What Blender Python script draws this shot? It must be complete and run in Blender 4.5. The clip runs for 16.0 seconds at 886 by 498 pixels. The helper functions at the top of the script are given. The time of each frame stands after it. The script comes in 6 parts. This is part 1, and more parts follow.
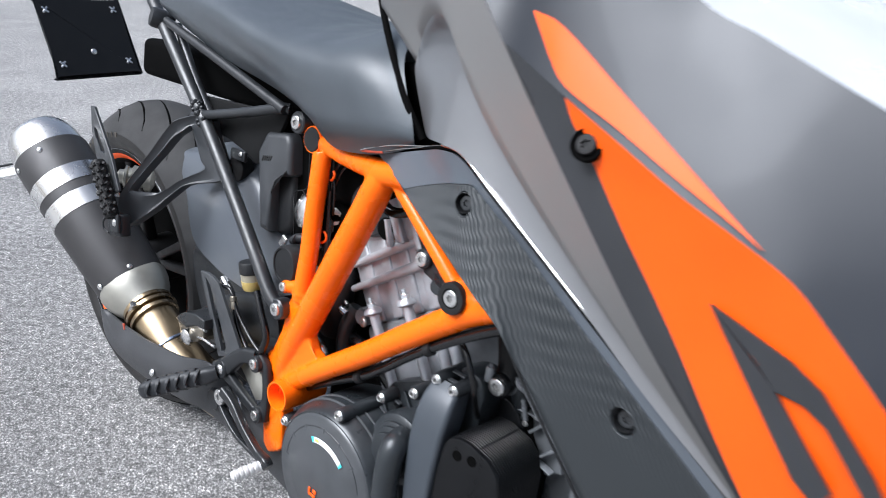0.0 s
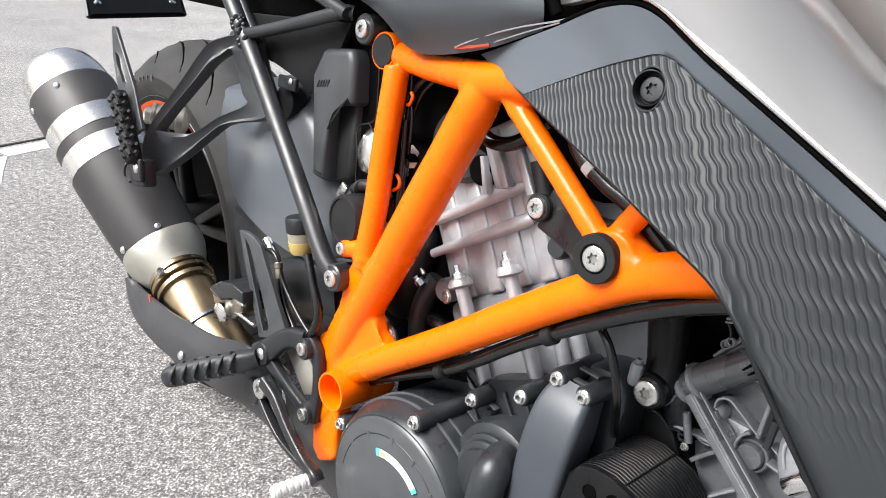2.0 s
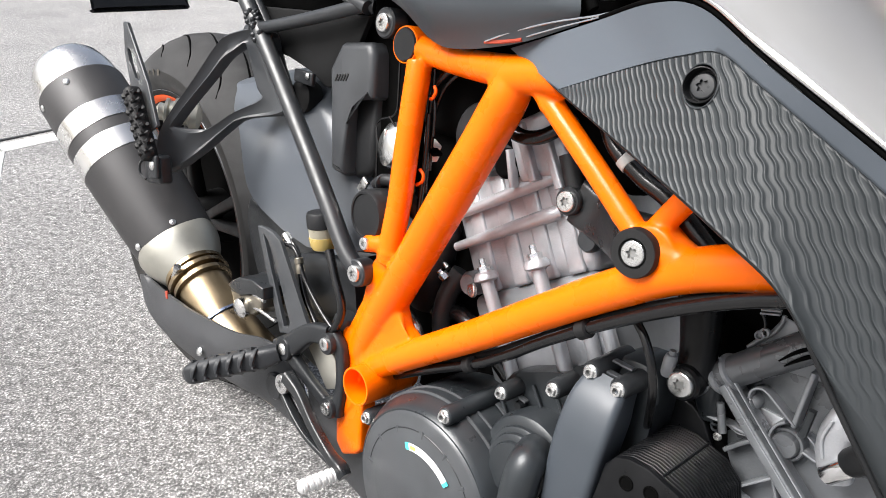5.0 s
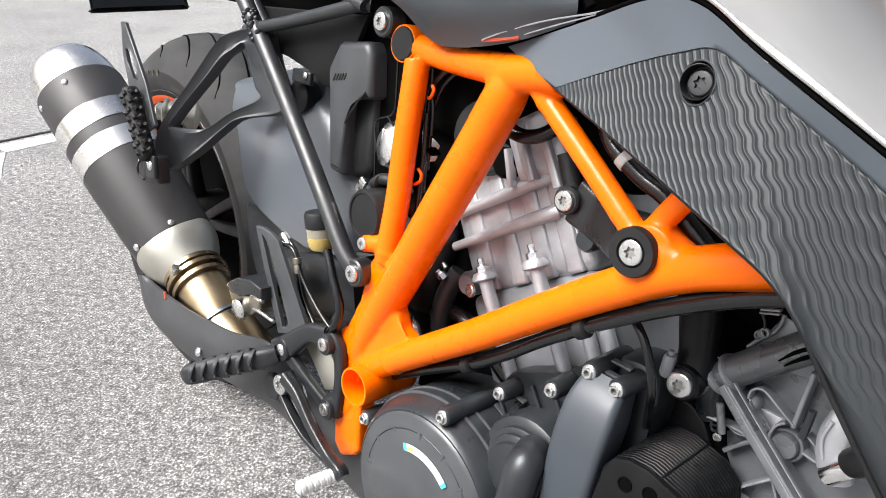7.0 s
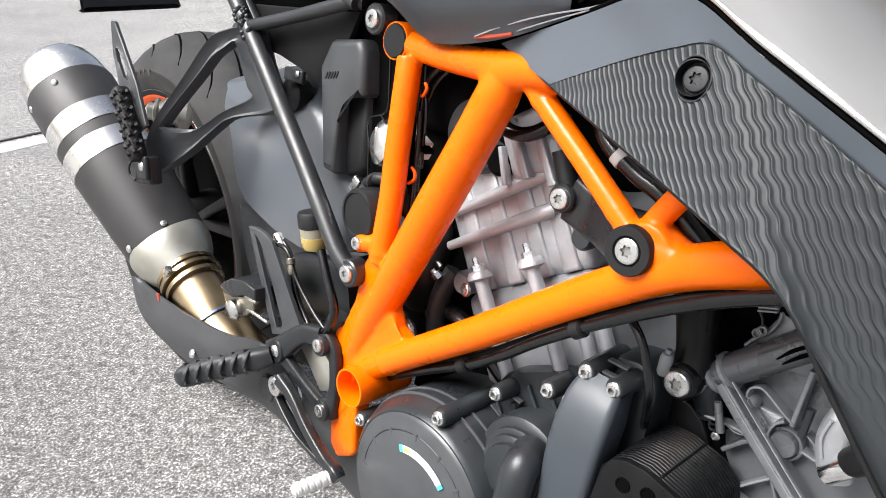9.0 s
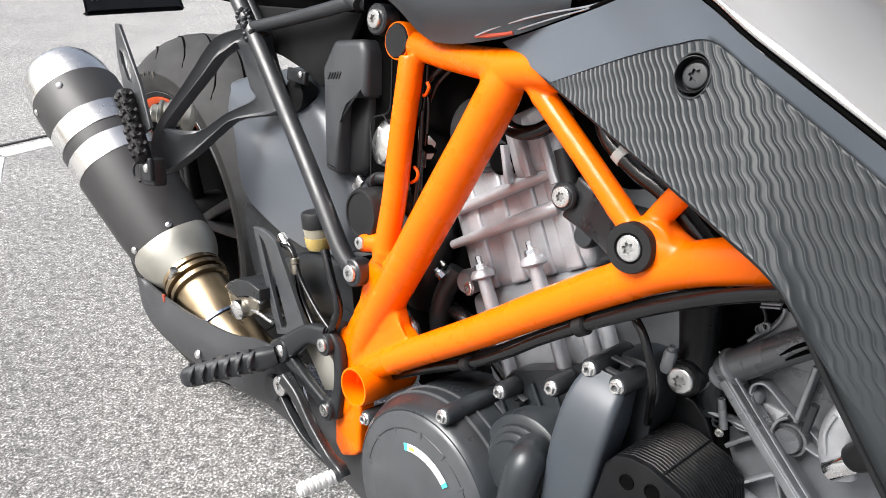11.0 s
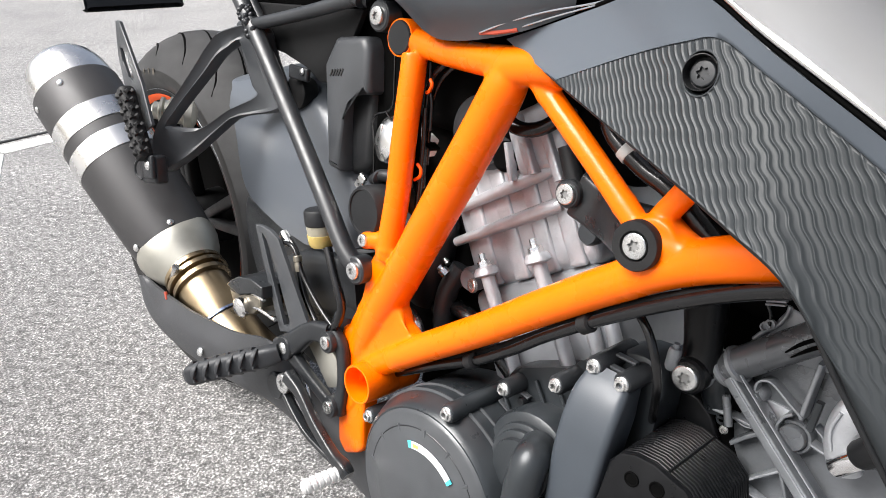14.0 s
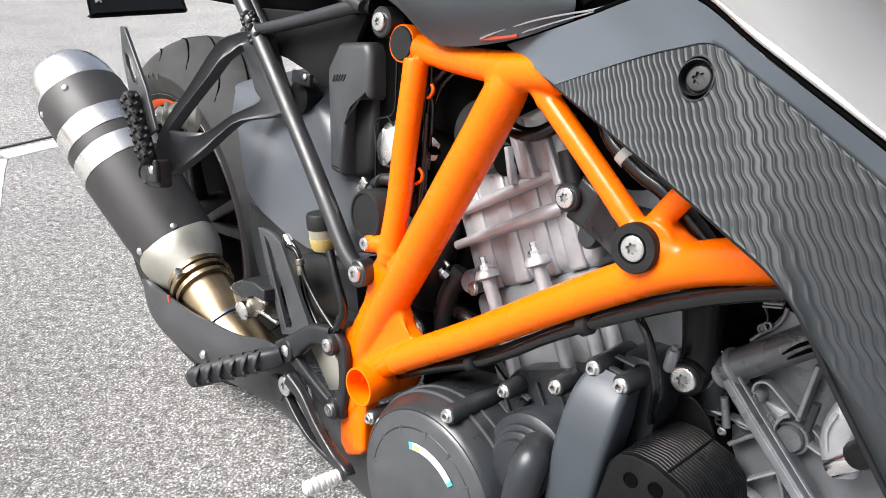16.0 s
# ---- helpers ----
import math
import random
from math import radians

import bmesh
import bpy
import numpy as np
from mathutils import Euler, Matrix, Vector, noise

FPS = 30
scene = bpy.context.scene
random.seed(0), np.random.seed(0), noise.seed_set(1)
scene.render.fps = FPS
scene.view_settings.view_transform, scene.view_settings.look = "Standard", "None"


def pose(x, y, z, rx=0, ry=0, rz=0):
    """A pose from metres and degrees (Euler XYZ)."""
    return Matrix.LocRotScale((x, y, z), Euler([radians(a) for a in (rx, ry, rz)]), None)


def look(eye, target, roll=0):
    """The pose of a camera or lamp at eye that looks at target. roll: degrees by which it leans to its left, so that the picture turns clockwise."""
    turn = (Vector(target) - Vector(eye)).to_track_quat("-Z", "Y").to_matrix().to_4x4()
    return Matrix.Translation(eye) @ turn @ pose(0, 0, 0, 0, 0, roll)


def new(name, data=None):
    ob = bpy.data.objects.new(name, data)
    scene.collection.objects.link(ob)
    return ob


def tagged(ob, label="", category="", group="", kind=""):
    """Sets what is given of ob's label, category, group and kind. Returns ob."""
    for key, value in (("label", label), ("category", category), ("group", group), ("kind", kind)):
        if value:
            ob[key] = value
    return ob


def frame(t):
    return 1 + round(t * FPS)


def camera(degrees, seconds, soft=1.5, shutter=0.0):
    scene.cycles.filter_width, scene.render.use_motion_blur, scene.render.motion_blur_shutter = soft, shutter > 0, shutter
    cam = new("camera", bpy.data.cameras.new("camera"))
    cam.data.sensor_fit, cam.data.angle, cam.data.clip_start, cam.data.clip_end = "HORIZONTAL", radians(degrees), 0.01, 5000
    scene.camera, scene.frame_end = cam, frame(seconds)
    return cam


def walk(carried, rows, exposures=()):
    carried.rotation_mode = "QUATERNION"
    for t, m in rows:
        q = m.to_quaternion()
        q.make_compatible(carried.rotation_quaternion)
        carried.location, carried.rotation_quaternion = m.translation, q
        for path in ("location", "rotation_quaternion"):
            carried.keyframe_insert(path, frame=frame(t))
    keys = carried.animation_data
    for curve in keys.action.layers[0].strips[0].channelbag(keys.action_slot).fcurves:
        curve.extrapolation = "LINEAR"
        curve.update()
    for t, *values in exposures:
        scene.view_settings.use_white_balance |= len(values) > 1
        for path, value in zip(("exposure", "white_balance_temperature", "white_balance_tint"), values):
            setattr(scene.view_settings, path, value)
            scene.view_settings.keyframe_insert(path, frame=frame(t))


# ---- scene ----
cam = camera(64.5, 16.0, 0.9, 0.3)
PATH = [
    (0, (0.023, 0.075, 0.926), (-0.024, 1.908, 0.126), 3.1),
    (0.5, (-0.018, 0.204, 0.864), (-0.154, 2.05, 0.106), 2.7),
    (1, (-0.013, 0.242, 0.828), (-0.205, 2.066, 0.031), 2.5),
    (1.5, (-0.027, 0.248, 0.813), (-0.254, 2.053, -0.018), 1.8),
    (2, (-0.031, 0.255, 0.806), (-0.228, 2.063, -0.027), 2.3),
    (2.5, (-0.028, 0.26, 0.804), (-0.158, 2.079, -0.016), 2.8),
    (3, (-0.02, 0.268, 0.801), (-0.084, 2.089, -0.024), 3.2),
    (3.5, (-0.02, 0.276, 0.8), (-0.004, 2.087, -0.048), 4.0),
    (4, (-0.037, 0.274, 0.81), (-0.022, 2.072, -0.066), 3.1),
    (4.5, (-0.055, 0.264, 0.813), (-0.168, 2.057, -0.066), 2.1),
    (5, (-0.058, 0.254, 0.811), (-0.237, 2.048, -0.055), 1.6),
    (7.5, (-0.055, 0.257, 0.809), (-0.241, 2.051, -0.055), 1.4),
    (8, (-0.056, 0.257, 0.809), (-0.245, 2.05, -0.057), 1.2),
    (8.5, (-0.054, 0.259, 0.809), (-0.239, 2.052, -0.058), 1.2),
    (9, (-0.054, 0.263, 0.808), (-0.228, 2.055, -0.063), 1.1),
    (11.5, (-0.052, 0.261, 0.808), (-0.243, 2.051, -0.064), 0.4),
    (12, (-0.054, 0.262, 0.809), (-0.246, 2.051, -0.066), 0.4),
    (12.5, (-0.058, 0.264, 0.807), (-0.246, 2.053, -0.066), 0.6),
    (13, (-0.059, 0.265, 0.807), (-0.247, 2.052, -0.07), 0.5),
    (13.5, (-0.058, 0.262, 0.807), (-0.246, 2.049, -0.072), 0.5),
    (14, (-0.056, 0.262, 0.809), (-0.241, 2.047, -0.073), 0.4),
    (14.5, (-0.054, 0.258, 0.808), (-0.238, 2.046, -0.069), 0.7),
    (15, (-0.052, 0.256, 0.809), (-0.24, 2.046, -0.063), 0.5),
    (15.5, (-0.054, 0.254, 0.809), (-0.241, 2.046, -0.06), 0.3),
    (16, (-0.055, 0.256, 0.81), (-0.245, 2.048, -0.059), 0.4),
]
walk(cam, [(t, look(eye, target, roll)) for t, eye, target, roll in PATH],
     [(0.0, 0.78, 5900, 10), (0.5, 1.05, 6150, 10), (1.0, 1.06, 6350, 10), (2.0, 1.14, 6500, 10), (3.0, 1.08, 6500, 10), (4.0, 1.0, 6500, 10), (5.0, 1.15, 6500, 10), (16.0, 1.15, 6500, 10)])

# ---- light ----
world = bpy.data.worlds.new("overcast_sky")
scene.world = world
world.use_nodes = True
_n = world.node_tree.nodes
_sky = _n.new("ShaderNodeTexSky")
_sky.sky_type, _sky.sun_disc = "NISHITA", False
_sky.sun_elevation, _sky.sun_rotation = radians(52), radians(243)
_sky.air_density, _sky.dust_density, _sky.ozone_density = 1.0, 6.0, 1.0
_hs = _n.new("ShaderNodeHueSaturation")
_hs.inputs["Saturation"].default_value = 0.62
world.node_tree.links.new(_sky.outputs[0], _hs.inputs["Color"])
world.node_tree.links.new(_hs.outputs[0], _n["Background"].inputs[0])
_n["Background"].inputs[1].default_value = 0.078
sun = new("sun", bpy.data.lights.new("sun", "SUN"))
sun.data.energy, sun.data.angle, sun.data.color = 3.3, radians(36), (1.0, 0.99, 0.98)
sun.matrix_world = look((-3.2, -1.6, 4.6), (0, 0, 0))


# ---- materials ----
def mat(name, color, rough=0.5, metal=0.0, vary=0.06, scale=40.0, bump=0.0, bump_scale=300.0, coat=0.0, spread=0.08, spec=0.5, detail=6.0, stretch=None):
    """Principled surface with a coarse and a fine variation of colour and gloss, and a fine relief."""
    m = bpy.data.materials.new(name)
    m.use_nodes = True
    nt = m.node_tree
    b = nt.nodes["Principled BSDF"]
    L = nt.links.new
    co = nt.nodes.new("ShaderNodeTexCoord")
    src = co.outputs["Object"]
    if stretch:
        mp = nt.nodes.new("ShaderNodeMapping")
        mp.inputs["Scale"].default_value = stretch
        mp.inputs["Rotation"].default_value = (0, radians(-43), 0)
        L(src, mp.inputs[0])
        src = mp.outputs[0]
    big, fine = nt.nodes.new("ShaderNodeTexNoise"), nt.nodes.new("ShaderNodeTexNoise")
    big.inputs["Scale"].default_value, fine.inputs["Scale"].default_value = scale, bump_scale
    big.inputs["Detail"].default_value, fine.inputs["Detail"].default_value = detail, 3.0
    L(src, big.inputs[0]), L(src, fine.inputs[0])
    ramp = nt.nodes.new("ShaderNodeMapRange")
    ramp.inputs[1].default_value, ramp.inputs[2].default_value = 0.3, 0.7
    ramp.inputs[3].default_value, ramp.inputs[4].default_value = 1 - vary, 1 + vary
    L(big.outputs[0], ramp.inputs[0])
    mul = nt.nodes.new("ShaderNodeMix")
    mul.data_type, mul.blend_type = "RGBA", "MULTIPLY"
    mul.inputs[0].default_value = 1.0
    mul.inputs[6].default_value = (*color, 1)
    L(ramp.outputs[0], mul.inputs[7])
    L(mul.outputs[2], b.inputs["Base Color"])
    rr = nt.nodes.new("ShaderNodeMapRange")
    rr.inputs[1].default_value, rr.inputs[2].default_value = 0.3, 0.7
    rr.inputs[3].default_value, rr.inputs[4].default_value = max(rough - spread, 0.02), min(rough + spread, 1)
    L(big.outputs[0], rr.inputs[0])
    L(rr.outputs[0], b.inputs["Roughness"])
    b.inputs["Metallic"].default_value = metal
    b.inputs["Specular IOR Level"].default_value = spec
    b.inputs["Coat Weight"].default_value = coat
    b.inputs["Coat Roughness"].default_value = 0.06
    if bump:
        bp = nt.nodes.new("ShaderNodeBump")
        bp.inputs["Strength"].default_value = bump
        bp.inputs["Distance"].default_value = 0.001
        L(fine.outputs[0], bp.inputs["Height"])
        L(bp.outputs[0], b.inputs["Normal"])
    return m


ORANGE = mat("orange_powder_coat", (0.95, 0.146, 0.0), 0.28, 0, 0.03, 25, 0.03, 900, coat=0.06, spec=0.26)
ORANGE_DECAL = mat("orange_plastic", (0.88, 0.1, 0.002), 0.4, 0, 0.04, 20, 0.03, 600, spec=0.3)
BLACK_PAINT = mat("black_satin_paint", (0.018, 0.020, 0.0225), 0.4, 0, 0.1, 60, 0.06, 900, spec=0.6)
BLACK_CAST = mat("black_coated_casting", (0.017, 0.0185, 0.0205), 0.36, 0, 0.2, 50, 0.25, 700, spec=0.36)
BLACK_PLASTIC = mat("black_moulded_plastic", (0.010, 0.0106, 0.0116), 0.48, 0, 0.15, 40, 0.25, 1200, spec=0.32)
PANEL_PLASTIC = mat("dark_grey_moulded_plastic", (0.023, 0.0268, 0.0295), 0.5, 0, 0.05, 30, 0, 1500, spread=0.02, spec=0.42)
# same plastic as the panel; the sky's brightness is in this paler colour
SHOULDER = mat("sky_lit_panel_plastic", (0.098, 0.114, 0.134), 0.3, 0, 0.02, 6, 0.03, 1800, spread=0.01, detail=2)
GUARD_PLASTIC = mat("grey_satin_plastic", (0.078, 0.088, 0.102), 0.34, 0, 0.03, 6, 0.03, 900, spread=0.015, detail=2)
SEAT_VINYL = mat("charcoal_seat_vinyl", (0.062, 0.072, 0.082), 0.36, 0, 0.08, 25, 0.2, 1500)
SLEEVE = mat("matt_dark_muffler_sleeve", (0.042, 0.041, 0.042), 0.5, 0.3, 0.1, 30, 0.12, 1200)
BRUSHED = mat("brushed_steel", (0.84, 0.835, 0.82), 0.26, 1.0, 0.05, 30, 0, 500, spread=0.05)
STEEL_CONE = mat("bead_blasted_steel", (0.46, 0.45, 0.40), 0.46, 0.8, 0.1, 40, 0.15, 900)
HEAT_STEEL = mat("heat_tinted_steel", (0.34, 0.265, 0.17), 0.33, 1.0, 0.3, 18, 0.03, 500)
HEAT_BLUE = mat("heat_blued_steel", (0.25, 0.3, 0.42), 0.3, 1.0, 0.2, 60, 0.05, 500)
ZINC = mat("zinc_plated_steel", (0.76, 0.76, 0.75), 0.28, 1.0, 0.12, 200, 0.1, 900)
ALUMINIUM = mat("cast_aluminium", (0.47, 0.485, 0.51), 0.36, 0.55, 0.16, 45, 0.4, 800)
ENGINE_GREY = mat("grey_painted_engine_casting", (0.17, 0.18, 0.192), 0.32, 0.4, 0.16, 40, 0.25, 700)
COVER_DARK = mat("dark_magnesium_cover", (0.025, 0.029, 0.0325), 0.34, 0.2, 0.14, 40, 0.12, 900)
HOSE_COVER = mat("satin_slate_cover", (0.042, 0.050, 0.060), 0.46, 0.05, 0.06, 30, 0.05, 900)
RUBBER = mat("black_rubber", (0.008, 0.008, 0.0085), 0.6, 0, 0.2, 60, 0.2, 700, spec=0.35)
TYRE = mat("tyre_rubber", (0.036, 0.036, 0.0365), 0.7, 0, 0.35, 22, 0.2, 500, spec=0.2)
TANK_GREY = mat("silver_grey_metallic_paint", (0.42, 0.427, 0.442), 0.3, 0.78, 0.01, 4, 0, 1800, coat=0.4, spread=0.01, detail=2)
TANK_FLANK = mat("grey_satin_paint", (0.28, 0.277, 0.272), 0.45, 0.25, 0.015, 4, 0, 1800, spread=0.01, detail=2)
TANK_DARK = mat("anthracite_plastic", (0.036, 0.038, 0.042), 0.42, 0.1, 0.08, 25, 0.15, 1500)
TANK_UPPER = mat("slate_metallic_paint", (0.024, 0.027, 0.033), 0.42, 0.1, 0.05, 15, 0.03, 1500, coat=0.05, spec=0.4)
TANK_WHITE = mat("bright_silver_paint", (0.75, 0.77, 0.78), 0.25, 0.1, 0.03, 15, coat=0.5)
BRIGHT_TRIM = mat("polished_trim", (0.8, 0.8, 0.8), 0.14, 1.0, 0.05, 60)
FLUID = mat("amber_brake_fluid", (0.46, 0.34, 0.11), 0.25, 0, 0.1, 60)
CREAM = mat("translucent_reservoir_plastic", (0.42, 0.41, 0.39), 0.4, 0, 0.08, 60)
STICKER_WHITE = mat("white_sticker", (0.8, 0.82, 0.82), 0.45, 0, 0.04, 60)
STICKER_CYAN = mat("cyan_sticker", (0.08, 0.62, 0.66), 0.45, 0, 0.04, 60)
STICKER_YELLOW = mat("yellow_sticker", (0.8, 0.72, 0.12), 0.45, 0, 0.04, 60)
# near-black for black parts, and for shade in gaps and recesses
VOID = mat("matt_black_and_shade", (0.002, 0.002, 0.002), 0.8, 0, 0.3, 40, 0, 500, spec=0.03)
BOX_PLASTIC = mat("matt_charcoal_plastic", (0.04, 0.043, 0.047), 0.42, 0, 0.1, 40, 0.12, 1200)
CASE_LIGHT = mat("light_grey_casting", (0.27, 0.283, 0.30), 0.38, 0.4, 0.16, 40, 0.25, 700)
BRACKET = mat("satin_black_casting", (0.014, 0.0155, 0.017), 0.32, 0, 0.15, 50, 0.12, 900)
HOSE = mat("glossy_black_hose", (0.005, 0.005, 0.0055), 0.24, 0, 0.15, 60, 0.05, 900, spread=0.04, spec=0.55)
# the cover's magnesium made paler, with its sheen put into the colour
COVER_LID = mat("magnesium_with_sheen", (0.062, 0.066, 0.071), 0.36, 0.2, 0.12, 40, 0.12, 900)
RESERVOIR = mat("translucent_grey_plastic", (0.27, 0.25, 0.19), 0.3, 0, 0.08, 60)
TOE = mat("bare_alloy", (0.68, 0.68, 0.67), 0.4, 0.35, 0.08, 200, 0.1, 900)
STRUT = mat("glossy_dark_casting", (0.15, 0.158, 0.168), 0.27, 0.5, 0.12, 40, 0.1, 900)
SHIELD = mat("scuffed_black_plastic", (0.045, 0.0465, 0.05), 0.48, 0, 0.2, 30, 0.25, 900)
REGULATOR = mat("gloss_black_anodising", (0.005, 0.0053, 0.006), 0.34, 0.0, 0.15, 60, 0.1, 900, spec=0.22)
# darker than BLACK_PLASTIC: the seat's shade over the tail is in it
TAIL = mat("black_tail_plastic", (0.007, 0.0072, 0.0075), 0.5, 0, 0.15, 40, 0.15, 1200, spec=0.18)
LETTER = mat("dusty_rubber", (0.075, 0.068, 0.058), 0.75, 0, 0.25, 120, 0.2, 500, spec=0.2)
PEG_RUBBER = mat("greyed_rubber", (0.026, 0.028, 0.031), 0.5, 0, 0.2, 60, 0.2, 700, spec=0.4)
SIDEWALL = mat("smooth_sidewall_rubber", (0.014, 0.0135, 0.013), 0.45, 0, 0.2, 30, 0.1, 500, spec=0.35)
# darker steel that holds the shade inside the bolt sockets
SOCKET = mat("shaded_socket_steel", (0.26, 0.26, 0.255), 0.5, 0.5, 0.2, 300)
RED_MARK = mat("dull_red_plastic", (0.34, 0.05, 0.025), 0.4)
DULL_STEEL = mat("dull_brown_steel", (0.26, 0.235, 0.19), 0.36, 0.9, 0.25, 60, 0.12, 700)
INK = mat("faint_moulded_mark", (0.006, 0.006, 0.006), 0.6)


def asphalt():
    """Worn asphalt: pale and dark stones of 3 to 8 mm in a grey binder, with broad stains."""
    m = bpy.data.materials.new("worn_asphalt")
    m.use_nodes = True
    nt = m.node_tree
    b, L = nt.nodes["Principled BSDF"], nt.links.new
    co = nt.nodes.new("ShaderNodeTexCoord")
    warp = nt.nodes.new("ShaderNodeTexNoise")
    warp.inputs["Scale"].default_value = 180
    L(co.outputs["Object"], warp.inputs[0])
    mixv = nt.nodes.new("ShaderNodeMix")
    mixv.data_type, mixv.blend_type = "RGBA", "LINEAR_LIGHT"
    mixv.inputs[0].default_value = 0.004
    L(co.outputs["Object"], mixv.inputs[6]), L(warp.outputs["Color"], mixv.inputs[7])
    v = nt.nodes.new("ShaderNodeTexVoronoi")
    v.inputs["Scale"].default_value = 165
    v.inputs["Randomness"].default_value = 1.0
    L(mixv.outputs[2], v.inputs["Vector"])
    edge = nt.nodes.new("ShaderNodeTexVoronoi")
    edge.feature = "DISTANCE_TO_EDGE"
    edge.inputs["Scale"].default_value = 165
    L(mixv.outputs[2], edge.inputs["Vector"])
    pick = nt.nodes.new("ShaderNodeSeparateColor")
    L(v.outputs["Color"], pick.inputs[0])
    stone = nt.nodes.new("ShaderNodeValToRGB")
    cr = stone.color_ramp
    cr.elements[0].position, cr.elements[0].color = 0.0, (0.085, 0.082, 0.078, 1)
    cr.elements[1].position, cr.elements[1].color = 1.0, (0.88, 0.865, 0.835, 1)
    for pos, c in ((0.3, 0.17), (0.5, 0.27), (0.7, 0.44), (0.85, 0.70)):
        e = cr.elements.new(pos)
        e.color = (c, c * 0.98, c * 0.955, 1)
    grit = nt.nodes.new("ShaderNodeTexNoise")
    grit.inputs["Scale"].default_value, grit.inputs["Detail"].default_value, grit.inputs["Roughness"].default_value = 230, 2.5, 0.6
    L(co.outputs["Object"], grit.inputs[0])
    spread = nt.nodes.new("ShaderNodeMapRange")
    spread.inputs[1].default_value, spread.inputs[2].default_value = 0.40, 0.64
    L(grit.outputs[0], spread.inputs[0])
    both = nt.nodes.new("ShaderNodeMix")
    both.inputs[0].default_value = 0.25
    L(spread.outputs[0], both.inputs[2]), L(pick.outputs[0], both.inputs[3])
    L(both.outputs[0], stone.inputs[0])
    gap = nt.nodes.new("ShaderNodeMapRange")
    gap.inputs[1].default_value, gap.inputs[2].default_value = 0.0, 0.10
    gap.inputs[3].default_value = 0.55
    L(edge.outputs["Distance"], gap.inputs[0])
    binder = nt.nodes.new("ShaderNodeMix")
    binder.data_type = "RGBA"
    binder.inputs[6].default_value = (0.085, 0.083, 0.081, 1)
    L(gap.outputs[0], binder.inputs[0]), L(stone.outputs[0], binder.inputs[7])
    stain = nt.nodes.new("ShaderNodeTexNoise")
    stain.inputs["Scale"].default_value, stain.inputs["Detail"].default_value = 2.2, 8
    L(co.outputs["Object"], stain.inputs[0])
    sr = nt.nodes.new("ShaderNodeMapRange")
    sr.inputs[1].default_value, sr.inputs[2].default_value = 0.3, 0.7
    sr.inputs[3].default_value, sr.inputs[4].default_value = 0.85, 1.15
    L(stain.outputs[0], sr.inputs[0])
    mul = nt.nodes.new("ShaderNodeMix")
    mul.data_type, mul.blend_type = "RGBA", "MULTIPLY"
    mul.inputs[0].default_value = 1
    L(binder.outputs[2], mul.inputs[6]), L(sr.outputs[0], mul.inputs[7])
    # gradually paler from the motorcycle out past the tarred joint
    joint_side = nt.nodes.new("ShaderNodeVectorMath")
    joint_side.operation = "DOT_PRODUCT"
    joint_side.inputs[1].default_value = (-0.853, 0.522, 0.0)
    L(co.outputs["Object"], joint_side.inputs[0])
    uneven = nt.nodes.new("ShaderNodeMath")
    uneven.operation = "ADD"
    L(joint_side.outputs["Value"], uneven.inputs[0]), L(stain.outputs[0], uneven.inputs[1])
    pale = nt.nodes.new("ShaderNodeMapRange")
    pale.inputs[1].default_value, pale.inputs[2].default_value = 1.8, 3.8
    pale.inputs[3].default_value, pale.inputs[4].default_value = 0.92, 1.3
    L(uneven.outputs[0], pale.inputs[0])
    paling = nt.nodes.new("ShaderNodeMix")
    paling.data_type, paling.blend_type = "RGBA", "MULTIPLY"
    paling.inputs[0].default_value = 1
    L(mul.outputs[2], paling.inputs[6]), L(pale.outputs[0], paling.inputs[7])
    clump = nt.nodes.new("ShaderNodeTexNoise")
    clump.inputs["Scale"].default_value, clump.inputs["Detail"].default_value, clump.inputs["Roughness"].default_value = 58, 4, 0.72
    L(co.outputs["Object"], clump.inputs[0])
    cl = nt.nodes.new("ShaderNodeMapRange")
    cl.inputs[1].default_value, cl.inputs[2].default_value = 0.34, 0.66
    cl.inputs[3].default_value, cl.inputs[4].default_value = 0.32, 1.43
    L(clump.outputs[0], cl.inputs[0])
    mul2 = nt.nodes.new("ShaderNodeMix")
    mul2.data_type, mul2.blend_type = "RGBA", "MULTIPLY"
    mul2.inputs[0].default_value = 1
    L(paling.outputs[2], mul2.inputs[6]), L(cl.outputs[0], mul2.inputs[7])
    L(mul2.outputs[2], b.inputs["Base Color"])
    b.inputs["Roughness"].default_value = 0.6
    b.inputs["Specular IOR Level"].default_value = 0.75
    b.inputs["Diffuse Roughness"].default_value = 1.0
    bp = nt.nodes.new("ShaderNodeBump")
    bp.inputs["Strength"].default_value, bp.inputs["Distance"].default_value = 0.45, 0.002
    L(spread.outputs[0], bp.inputs["Height"])
    L(bp.outputs[0], b.inputs["Normal"])
    return m


ASPHALT = asphalt()
LINE_PAINT = mat("worn_white_road_paint", (0.62, 0.62, 0.6), 0.65, 0, 0.25, 60, 0.6, 250, detail=10)


# ---- mesh helpers ----
def part(name, bm, material, parent, label="", sharp=38, m=None):
    me = bpy.data.meshes.new(name)
    bmesh.ops.recalc_face_normals(bm, faces=bm.faces)
    bm.to_mesh(me)
    bm.free()
    me.polygons.foreach_set("use_smooth", [True] * len(me.polygons))
    me.set_sharp_from_angle(angle=radians(sharp))
    me.materials.append(material)
    ob = new(name, me)
    ob.parent = parent
    if m is not None:
        ob.matrix_basis = m
    if label:
        ob["label"] = label
    return ob


